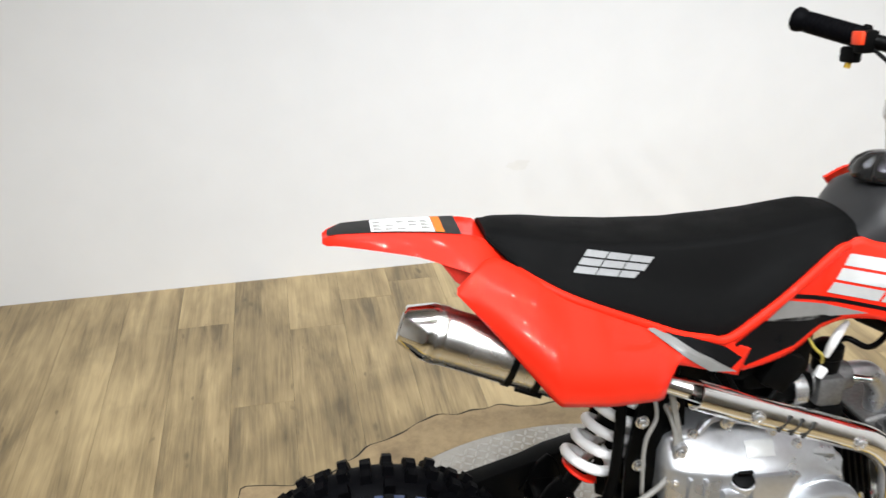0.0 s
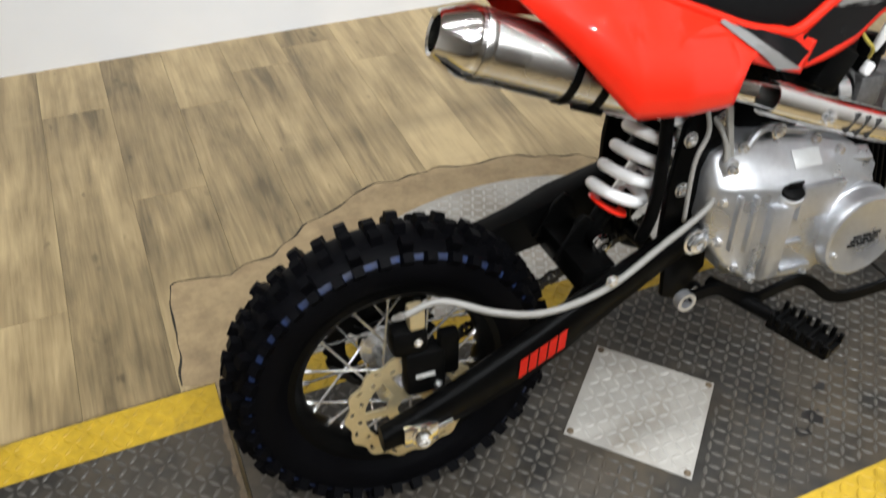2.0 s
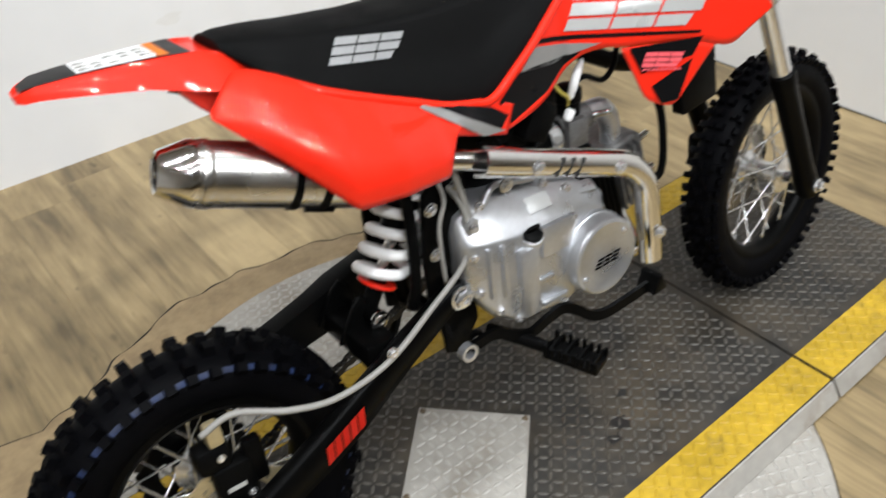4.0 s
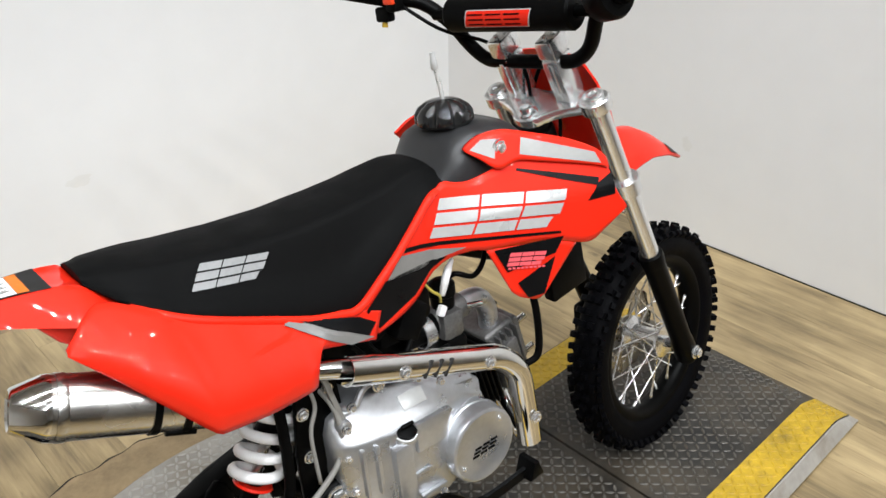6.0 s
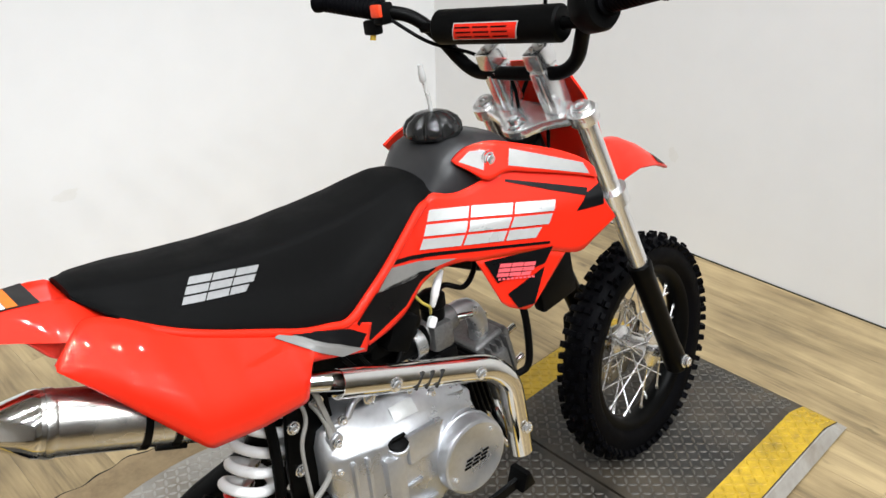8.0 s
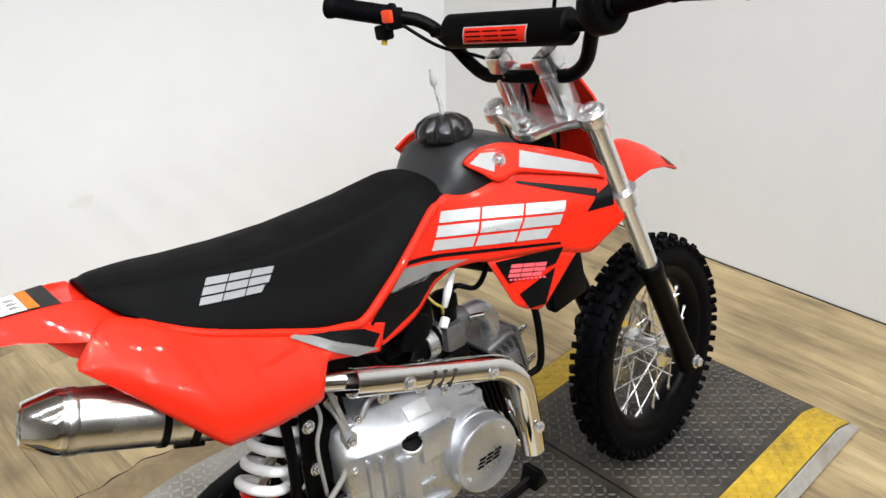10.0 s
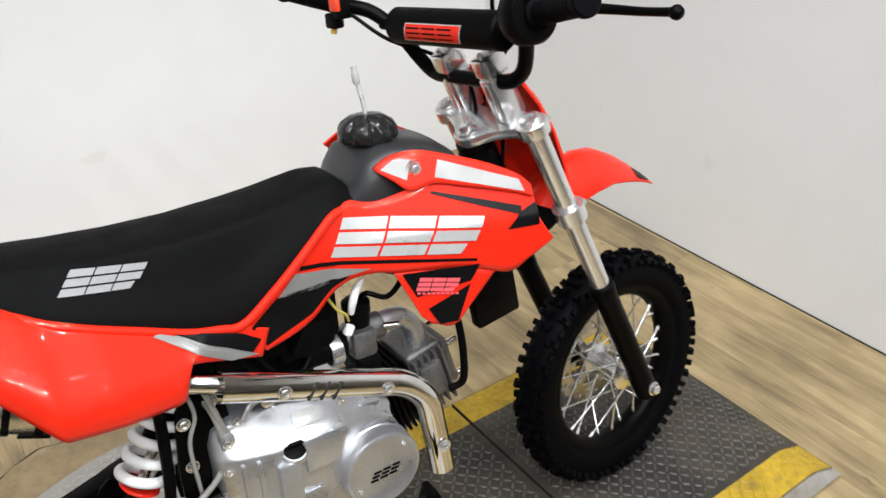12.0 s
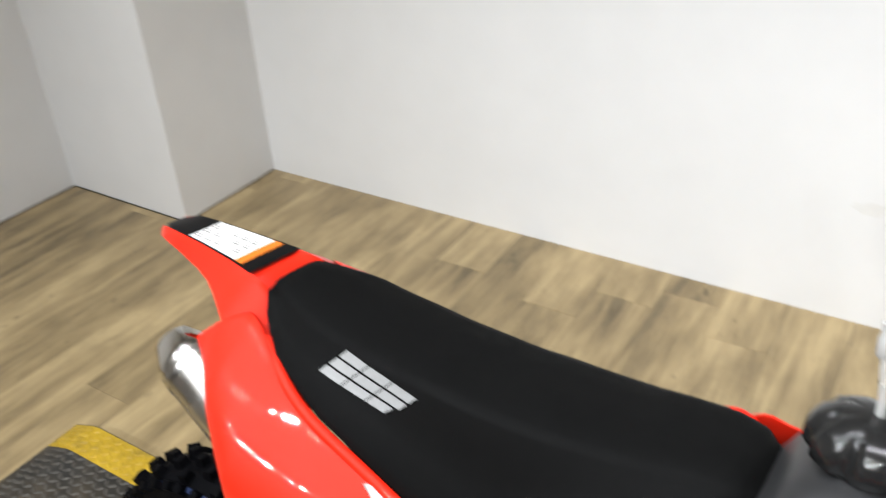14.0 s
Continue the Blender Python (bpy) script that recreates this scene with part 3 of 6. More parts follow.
spider(front_disc, 0.060, 0.050, 0.0035, 6, BRUSHED)

# swing arm, chain and rear brake
for s, nm in ((-1, "swing_arm"), (1, "swing_arm")):
    bm = bmesh.new()
    secs = []
    for x, z, h, y in ((-0.045, 0.226, 0.030, 0.112), (0.0, 0.240, 0.042, 0.112), (0.06, 0.262, 0.056, 0.112), (0.13, 0.295, 0.064, 0.111), (0.19, 0.327, 0.064, 0.108), (0.27, 0.372, 0.052, 0.102), (0.36, 0.410, 0.042, 0.090), (0.385, 0.415, 0.036, 0.088)):
        b = 0.006
        ring = []
        for u, v in ((-1, -1), (1, -1), (1, 1), (-1, 1)):
            for du, dv in ((b, 0), (0, b)) if (u * v < 0) else ((0, b), (b, 0)):
                ring.append((x, s * y + u * (0.013 - du), z + v * (h / 2 - dv)))
        secs.append(ring)
    add_loft(bm, secs)
    bmesh.ops.recalc_face_normals(bm, faces=bm.faces)
    arm = bpart(nm, bm, BLACK, "satin black swing arm", angle=50)
    if s < 0:
        right_arm = arm
bm = bmesh.new()
add_box(bm, (0.225, -0.09, 0.352), (0.275, 0.09, 0.392), 0.008)
add_prism(bm, [(0.215, 0.372), (0.285, 0.372), (0.272, 0.418), (0.258, 0.43), (0.243, 0.418)], -0.034, -0.026, 0.002)
add_prism(bm, [(0.215, 0.372), (0.285, 0.372), (0.272, 0.418), (0.258, 0.43), (0.243, 0.418)], 0.026, 0.034, 0.002)
bpart("shock_linkage", bm, BLACK, "black shock mount across the swing arm")
bm = bmesh.new()
for k in range(5):
    x0 = 0.128 + k * 0.0125
    z0 = 0.281 + k * 0.0066
    v = [bm.verts.new(c) for c in ((x0, -0.1263, z0), (x0 + 0.0105, -0.1262, z0 + 0.0056), (x0 + 0.0120, -0.1262, z0 + 0.0346), (x0 + 0.0015, -0.1263, z0 + 0.029))]
    bm.faces.new(v)
bmesh.ops.solidify(bm, geom=list(bm.faces), thickness=0.0006)
part("arm_sticker", bm, RED, right_arm, "slanted red sticker bars", smooth=False)
bm = bmesh.new()
add_box(bm, (-0.022, -0.134, 0.223), (0.022, -0.125, 0.252), 0.003)
bolt(bm, 0.0, -0.134, 0.238, 0.010, 0.012)
add_rod(bm, (0.02, -0.128, 0.238), (0.042, -0.128, 0.244), 0.004)
part("axle_adjuster", bm, CHROME, right_arm, "bright zinc chain adjuster and axle nut")
bm = bmesh.new()
add_box(bm, (-0.006, -0.098, 0.266), (0.046, -0.070, 0.332), 0.008)
caliper = bpart("brake_caliper", bm, BLACK_PLASTIC, "black rear brake caliper")
bm = bmesh.new()
add_box(bm, (0.038, -0.094, 0.285), (0.064, -0.078, 0.352), 0.005)
part("caliper_bracket", bm, BLACK, caliper, "black caliper bracket")
bm = bmesh.new()
add_box(bm, (-0.020, -0.094, 0.326), (0.026, -0.062, 0.366), 0.010)
part("caliper_head", bm, BLACK_PLASTIC, caliper)
bm = bmesh.new()
add_box(bm, (0.002, -0.092, 0.364), (0.022, -0.074, 0.396), 0.004)
part("hose_fitting", bm, GOLD, caliper, "brass hose fitting")
for x, z in ((0.010, 0.352), (0.034, 0.280)):
    bm = bmesh.new()
    bolt(bm, x, -0.098, z, 0.004, 0.004)
    part("caliper_bolt", bm, POLISHED, caliper)
bm = bmesh.new()
add_box(bm, (0.006, -0.0990, 0.296), (0.030, -0.0975, 0.302), 0)
part("caliper_label", bm, SILVER, caliper, "small pale marking")
bm = bmesh.new()
add_tube(bm, [(-0.003, -0.088, 0.388), (0.04, -0.095, 0.402), (0.10, -0.118, 0.386), (0.161, -0.124, 0.374), (0.239, -0.122, 0.386), (0.315, -0.114, 0.425), (0.375, -0.108, 0.462), (0.392, -0.104, 0.50), (0.390, -0.098, 0.545), (0.38, -0.07, 0.575)], 0.0042, 10)
bpart("brake_hose", bm, GREY_HOSE, "grey sleeved rear brake hose")
bm = bmesh.new()
bolt(bm, 0.245, -0.122, 0.396, 0.006, 0.006)
bpart("hose_clip", bm, POLISHED)


def chain_run(pts):
    bm = bmesh.new()
    line = resample(pts, int(0.5 / 0.0105))
    for i, (p, q) in enumerate(zip(line, line[1:])):
        m = Matrix.Translation((p + q) / 2) @ (q - p).to_track_quat("X", "Z").to_matrix().to_4x4()
        w = 0.0075 if i % 2 else 0.0048
        for s in (-1, 1):
            add_box(bm, (-0.0068, s * w - 0.001, -0.0045), (0.0068, s * w + 0.001, 0.0045), 0, m)
        add_box(bm, (-0.003, -w, -0.003), (0.003, w, 0.003), 0, m)
    return bm


CHAIN = material("oiled_black_chain", (0.03, 0.028, 0.026), 0.4, 0.7, vary=0.4, scale=60)
chain = bpart("drive_chain", chain_run([(-0.07, 0.054, 0.27), (-0.03, 0.054, 0.312), (0.03, 0.054, 0.33), (0.16, 0.054, 0.372), (0.29, 0.054, 0.41), (0.42, 0.054, 0.43)]), CHAIN, "black oily drive chain", smooth=False)
part("lower_run", chain_run([(-0.07, 0.054, 0.21), (0, 0.054, 0.163), (0.16, 0.054, 0.23), (0.42, 0.054, 0.345)]), CHAIN, chain, smooth=False)
bm = bmesh.new()
add_prism(bm, [(0.12, 0.378), (0.36, 0.452), (0.36, 0.405), (0.24, 0.352), (0.15, 0.335)], 0.036, 0.07, 0.002)
bpart("chain_guard", bm, BLACK_PLASTIC, "black plastic chain slider")

# shock absorber
S0, S1 = Vector((0.268, -0.026, 0.402)), Vector((0.386, -0.026, 0.606))
bm = bmesh.new()
add_rod(bm, S0 - Vector((0, 0.024, 0)), S0 + Vector((0, 0.024, 0)), 0.012)
add_rod(bm, S0, S0.lerp(S1, 0.22), 0.012)
add_rod(bm, S0.lerp(S1, 0.45), S1, 0.021)
add_rod(bm, S1 - Vector((0, 0.02, 0)), S1 + Vector((0, 0.02, 0)), 0.012)
shock = bpart("shock_absorber", bm, BLACK, "rear shock absorber with a white coil spring")
bm = bmesh.new()
ax = (S1 - S0).normalized()
u = ax.orthogonal().normalized()
w_ = ax.cross(u)
turns, steps = 6.4, 160
helix = []
for i in range(steps + 1):
    f = i / steps
    a = 2 * math.pi * turns * f
    helix.append(S0.lerp(S1, 0.20 + 0.76 * f) + 0.032 * (u * math.cos(a) + w_ * math.sin(a)))
add_tube(bm, helix, 0.0076, 10, smooth=False)
part("spring", bm, WHITE, shock, "white coil spring")
bm = bmesh.new()
add_lathe(bm, [(0.014, 0.003), (0.026, 0.004), (0.028, 0.006), (0.026, 0.009), (0.014, 0.009)], along(S0.lerp(S1, 0.15), S1), 32)
part("spring_seat", bm, RED, shock, "red lower spring ring")
bm = bmesh.new()
add_rod(bm, S0.lerp(S1, 0.12), S0.lerp(S1, 0.6), 0.0075)
bolt(bm, S0.x, -0.055, S0.z, 0.010, 0.009)
part("piston_rod", bm, CHROME, shock)

# frame
bm = bmesh.new()
add_tube(bm, [(0.885, 0, 0.745), (0.80, 0, 0.735), (0.62, 0, 0.70), (0.46, 0, 0.655), (0.38, 0, 0.61)], 0.021, 14)
add_tube(bm, [(0.905, 0, 0.70), (0.86, 0, 0.60), (0.79, 0, 0.60), (0.70, 0, 0.64)], 0.014, 12)
for s in (-1, 1):
    add_tube(bm, [(0.44, s * 0.03, 0.655), (0.40, s * 0.05, 0.60), (0.385, s * 0.062, 0.50), (0.375, s * 0.066, 0.40), (0.38, s * 0.066, 0.32), (0.42, s * 0.06, 0.295)], 0.013, 10)
    add_tube(bm, [(0.40, s * 0.05, 0.60), (0.30, s * 0.055, 0.66), (0.18, s * 0.05, 0.74), (0.09, s * 0.035, 0.78)], 0.010, 10)
    add_tube(bm, [(0.46, s * 0.03, 0.66), (0.33, s * 0.05, 0.70), (0.20, s * 0.045, 0.765)], 0.010, 10)
    add_prism(bm, [(0.335, 0.40), (0.365, 0.385), (0.405, 0.40), (0.415, 0.50), (0.41, 0.575), (0.37, 0.60), (0.345, 0.56), (0.335, 0.48)], s * 0.082, s * 0.072, 0.002)
    add_prism(bm, [(0.345, 0.40), (0.405, 0.41), (0.41, 0.35), (0.375, 0.305), (0.352, 0.315)], s * 0.084, s * 0.074, 0.002)
add_rod(bm, (0.385, -0.08, 0.33), (0.385, 0.08, 0.33), 0.012)
add_rod(bm, (0.345, -0.06, 0.625), (0.345, 0.06, 0.625), 0.012)
add_box(bm, (0.40, -0.06, 0.575), (0.60, 0.055, 0.66), 0.015)
add_box(bm, (0.44, -0.04, 0.50), (0.56, 0.05, 0.60), 0.015)
frame_ob = bpart("frame", bm, BLACK, "black steel tube frame")
for x, z, y, r in ((0.371, 0.411, -0.103, 0.013), (0.352, 0.545, -0.083, 0.007), (0.352, 0.478, -0.083, 0.007), (0.392, 0.565, -0.083, 0.007), (0.395, 0.318, -0.092, 0.006)):
    bm = bmesh.new()
    bolt(bm, x, y, z, r, r * 0.9)
    part("bolt", bm, POLISHED, frame_ob)
bm = bmesh.new()
add_lathe(bm, [(0.0085, -0.006), (0.0135, -0.006), (0.0135, 0.006), (0.0085, 0.006)], Matrix.Translation((0.366, -0.112, 0.326)) @ Matrix.Rotation(radians(90), 4, "X"), 24, close=True)
part("pivot_ring", bm, CAST, frame_ob, "bare metal ring of the brake pedal pivot")
bm = bmesh.new()
add_lathe(bm, [(0.020, -0.055), (0.030, -0.05), (0.030, 0.055), (0.024, 0.056), (0.024, 0.060), (0.028, 0.061), (0.028, 0.070), (0.02, 0.073)], Matrix.Translation((0.906, 0, 0.735)) @ Matrix.Rotation(radians(-RAKE), 4, "Y"), 28)
bpart("head_tube", bm, BLACK, "black steering head tube")
bm = bmesh.new()
add_tube(bm, [(0.395, 0.085, 0.345), (0.38, 0.14, 0.20), (0.355, 0.195, 0.034)], 0.009, 10)
add_box(bm, (0.335, 0.17, 0.022), (0.375, 0.22, 0.034), 0.004)
bpart("side_stand", bm, BLACK, "black side stand under the leaning bike")
bm = bmesh.new()
add_box(bm, (0.800, -0.104, 0.538), (0.880, -0.080, 0.630), 0.005, Matrix.Translation((0.849, -0.085, 0.577)) @ Matrix.Rotation(radians(-9), 4, "Y") @ Matrix.Translation((-0.849, 0.085, -0.577)))
add_tube(bm, [(0.86, -0.085, 0.61), (0.88, -0.05, 0.64), (0.90, 0, 0.68)], 0.006, 8)
bpart("electric_box", bm, BLACK_PLASTIC, "black plastic box behind the front shroud")

# engine
bm = bmesh.new()
case = [(0.374, 0.440), (0.380, 0.50), (0.402, 0.530), (0.505, 0.515), (0.592, 0.487), (0.64, 0.455), (0.665, 0.40), (0.645, 0.33), (0.55, 0.318), (0.475, 0.325), (0.435, 0.338), (0.405, 0.38)]
add_prism(bm, case, -0.098, 0.085, 0.008, 3)
engine = bpart("engine", bm, CAST, "small silver cast aluminium engine")
bm = bmesh.new()
secs = []
for x, y1, zb, zs, zt in ((0.376, 0.100, 0.440, 0.488, 0.500), (0.384, 0.115, 0.408, 0.490, 0.522), (0.408, 0.123, 0.374, 0.488, 0.533), (0.436, 0.127, 0.350, 0.485, 0.533), (0.452, 0.129, 0.344, 0.482, 0.530),
                          (0.50, 0.130, 0.337, 0.481, 0.525), (0.545, 0.130, 0.335, 0.480, 0.517), (0.565, 0.122, 0.335, 0.478, 0.510), (0.60, 0.112, 0.338, 0.470, 0.498), (0.645, 0.099, 0.350, 0.440, 0.465)):
    ring = [(-0.06, zb), (-(y1 - 0.010), zb), (-(y1 - 0.003), zb + 0.003), (-y1, zb + 0.010), (-y1, zs - 0.005), (-(y1 - 0.002), zs), (-(y1 - 0.006), zs + 0.005), (-0.092, zt - 0.003), (-0.086, zt), (-0.06, zt)]
    secs.append([(x, y, z) for y, z in ring])
add_loft(bm, secs)
bmesh.ops.recalc_face_normals(bm, faces=bm.faces)
part("clutch_cover", bm, CAST, engine, "silver cast side cover with a sloping top", angle=50)
for lo, hi, bv in (((0.449, -0.141, 0.352), (0.481, -0.11, 0.462), 0.006), ((0.472, -0.1345, 0.394), (0.512, -0.128, 0.4005), 0.002), ((0.4245, -0.1335, 0.398), (0.431, -0.12, 0.478), 0.0025),
                   ((0.404, -0.130, 0.402), (0.410, -0.115, 0.480), 0.0025), ((0.488, -0.136, 0.352), (0.535, -0.128, 0.360), 0.0025)):
    bm = bmesh.new()
    add_box(bm, lo, hi, bv)
    part("cover_rib", bm, CAST, engine)
bm = bmesh.new()
add_prism(bm, [(0.490, 0.434), (0.540, 0.434), (0.556, 0.476), (0.552, 0.481), (0.490, 0.481)], -0.1375, -0.128, 0.003)
part("raised_panel", bm, CAST, engine, "flat raised panel of the cover")
bm = bmesh.new()
add_lathe(bm, [(0.0605, -0.03), (0.0605, 0.036), (0.0585, 0.041), (0.0545, 0.0425), (0.052, 0.0415), (0, 0.0415)], Matrix.Translation((0.600, -0.106, 0.3925)) @ Matrix.Rotation(radians(90), 4, "X"), 64)
part("round_cover", bm, CAST, engine, "round polished silver cover", angle=30)
bm = bmesh.new()
add_lathe(bm, [(0.0625, 0), (0.0625, 0.004), (0.0600, 0.006)], Matrix.Translation((0.600, -0.118, 0.3925)) @ Matrix.Rotation(radians(90), 4, "X"), 64)
part("cover_flange", bm, CAST, engine)
bm = bmesh.new()
for k in range(3):
    for j in range(3):
        x0, z0 = 0.576 + k * 0.0155 + j * 0.003, 0.380 + j * 0.006 + k * 0.0008
        add_box(bm, (x0, -0.1485, z0), (x0 + 0.0125, -0.1476, z0 + 0.0034), 0)
part("cover_emblem", bm, BLACK, engine, "black slanted bars on the cover", smooth=False)
for a_ in (0.75, 3.6):
    bm = bmesh.new()
    bolt(bm, 0.600 + 0.046 * math.cos(a_), -0.1475, 0.3925 + 0.046 * math.sin(a_), 0.003, 0.003)
    part("cover_screw", bm, POLISHED, engine)
filler_m = Matrix.Translation((0.479, -0.1255, 0.474)) @ Matrix.Rotation(radians(30), 4, "X")
bm = bmesh.new()
add_lathe(bm, [(0.0205, -0.075), (0.0205, -0.004), (0.0185, 0.0), (0.012, 0.001)], filler_m, 28)
part("filler_boss", bm, CAST, engine)
bm = bmesh.new()
add_lathe(bm, [(0.0135, 0), (0.0165, 0.001), (0.0165, 0.006), (0.013, 0.008), (0, 0.008)], filler_m, 24)
add_box(bm, (-0.010, -0.0025, 0.007), (0.010, 0.0025, 0.017), 0.0015, filler_m)
part("oil_filler_cap", bm, BLACK_PLASTIC, engine, "black oil filler cap")
for x, y, z in ((0.392, -0.116, 0.415), (0.390, -0.113, 0.470), (0.396, -0.112, 0.512), (0.416, -0.098, 0.531), (0.530, -0.092, 0.520), (0.448, -0.124, 0.349), (0.53, -0.129, 0.341), (0.420, -0.121, 0.374), (0.565, -0.10, 0.502)):
    bm = bmesh.new()
    bolt(bm, x, y, z, 0.0052, 0.008)
    part("cover_bolt", bm, POLISHED, engine)
for x, y, z in ((0.392, -0.113, 0.415), (0.390, -0.110, 0.470), (0.398, -0.108, 0.512)):
    bm = bmesh.new()
    add_lathe(bm, [(0.0105, -0.03), (0.0105, 0.0), (0.009, 0.002), (0, 0.002)], Matrix.Translation((x, y, z)) @ Matrix.Rotation(radians(90), 4, "X"), 18)
    part("bolt_boss", bm, CAST, engine)
bm = bmesh.new()
add_box(bm, (-0.020, -0.0115, 0.0), (0.020, 0.0115, 0.0012), 0.0004, pose(0.508, -0.1085, 0.5045, 51, 0, 0))
part("engine_label", bm, SILVER, engine, "small pale data label")
bm = bmesh.new()
add_tube(bm, [(0.425, -0.096, 0.528), (0.440, -0.094, 0.545), (0.462, -0.090, 0.546), (0.485, -0.086, 0.536), (0.52, -0.084, 0.527)], 0.005, 10)
part("case_flange", bm, CAST, engine, "curved casting edge over the cover")
bm = bmesh.new()
add_box(bm, (-0.026, -0.010, -0.012), (0.026, 0.012, 0.008), 0.003, pose(0.600, -0.092, 0.482, 30, 9, 0))
part("case_boss", bm, CAST, engine, "small marked boss on the case")
bm = bmesh.new()
tilt = Matrix.Translation((0.650, 0, 0.414)) @ Matrix.Rotation(radians(-14), 4, "Y")
add_box(bm, (-0.01, -0.042, -0.045), (0.07, 0.042, 0.048), 0.004, tilt)
cylinder = part("cylinder", bm, BLACK_PLASTIC, engine, "black finned cylinder", angle=30)
for k in range(7):
    bm = bmesh.new()
    add_box(bm, (0.004 + k * 0.0095, -0.058, -0.058), (0.0085 + k * 0.0095, 0.058, 0.062), 0.0015, tilt)
    bpart("fin", bm, BLACK_PLASTIC, parent=engine)
bm = bmesh.new()
add_box(bm, (0.070, -0.046, -0.050), (0.135, 0.046, 0.060), 0.008, tilt, 3)
part("cylinder_head", bm, DARK_CAST, engine, "silver finned cylinder head")
for k in range(5):
    bm = bmesh.new()
    add_box(bm, (0.074 + k * 0.0125, -0.061, -0.050), (0.0785 + k * 0.0125, 0.061, 0.052), 0.0015, tilt)
    part("head_fin", bm, DARK_CAST, engine)
bm = bmesh.new()
add_box(bm, (0.078, -0.067, -0.024), (0.118, -0.050, 0.040), 0.005, tilt)
part("valve_cover", bm, DARK_CAST, engine, "square ribbed inspection cover")
bm = bmesh.new()
add_box(bm, (0.135, -0.04, -0.04), (0.150, 0.04, 0.05), 0.006, tilt)
part("head_end_cover", bm, DARK_CAST, engine)
for y, z in ((-0.035, 0.035), (-0.035, -0.03), (0.035, 0.035), (0.035, -0.03)):
    bm = bmesh.new()
    add_rod(bm, tilt @ Vector((0.148, y, z)), tilt @ Vector((0.166, y, z)), 0.0055)
    part("head_stud", bm, CHROME, engine)
bm = bmesh.new()
add_tube(bm, [(0.736, -0.02, 0.482), (0.732, -0.022, 0.528), (0.706, -0.028, 0.558), (0.668, -0.03, 0.560)], 0.0165, 14)
part("intake_pipe", bm, CAST, engine, "curved cast intake pipe")
bm = bmesh.new()
add_rod(bm, (0.672, -0.03, 0.559), (0.60, -0.035, 0.554), 0.021)
add_box(bm, (0.612, -0.064, 0.528), (0.652, -0.012, 0.574), 0.008)
carb = bpart("carburettor", bm, DARK_CAST, "small dull grey carburettor")
bm = bmesh.new()
add_box(bm, (0.616, -0.066, 0.500), (0.654, -0.016, 0.530), 0.006)
part("float_bowl", bm, BLACK_PLASTIC, carb, "dark float bowl")
bm = bmesh.new()
add_lathe(bm, [(0.017, 0), (0.019, 0.012), (0.019, 0.024), (0.0215, 0.026), (0.0215, 0.042), (0.014, 0.048), (0, 0.049)], Matrix.Translation((0.634, -0.036, 0.570)), 24)
part("carburettor_cap", bm, BLACK_PLASTIC, carb, "black screw cap with the throttle cable")
bm = bmesh.new()
add_lathe(bm, [(0.0225, -0.010), (0.0245, -0.009), (0.0245, 0.009), (0.0225, 0.010)], along((0.585, -0.045, 0.553), (0.61, -0.044, 0.554)), 28)
bpart("hose_clamp", bm, POLISHED, "bright hose clamp")
bm = bmesh.new()
add_rod(bm, (0.605, -0.042, 0.554), (0.545, -0.038, 0.560), 0.021, 0.026)
bpart("intake_boot", bm, BLACK_PLASTIC, "black rubber intake boot")
bm = bmesh.new()
add_box(bm, (0.596, -0.078, 0.583), (0.609, -0.068, 0.600), 0.003, Matrix.Translation((0.603, 0, 0.591)) @ Matrix.Rotation(radians(30), 4, "Y") @ Matrix.Translation((-0.603, 0, -0.591)))
bpart("wire_connector", bm, WHITE, "white wire connector")
bm = bmesh.new()
add_rod(bm, (0.668, -0.052, 0.566), (0.690, -0.062, 0.566), 0.005)
bpart("choke_lever", bm, CHROME)
bm = bmesh.new()
add_box(bm, (0.52, -0.085, 0.575), (0.562, -0.05, 0.632), 0.005, Matrix.Translation((0.54, 0, 0.60)) @ Matrix.Rotation(radians(28), 4, "Y") @ Matrix.Translation((-0.54, 0, -0.60)))
add_box(bm, (0.50, -0.06, 0.56), (0.59, 0.04, 0.63), 0.012)
bpart("air_box", bm, BLACK_PLASTIC, "black air box and coil")
YEL_WIRE = material("yellow_wire", (0.42, 0.33, 0.05), 0.5)
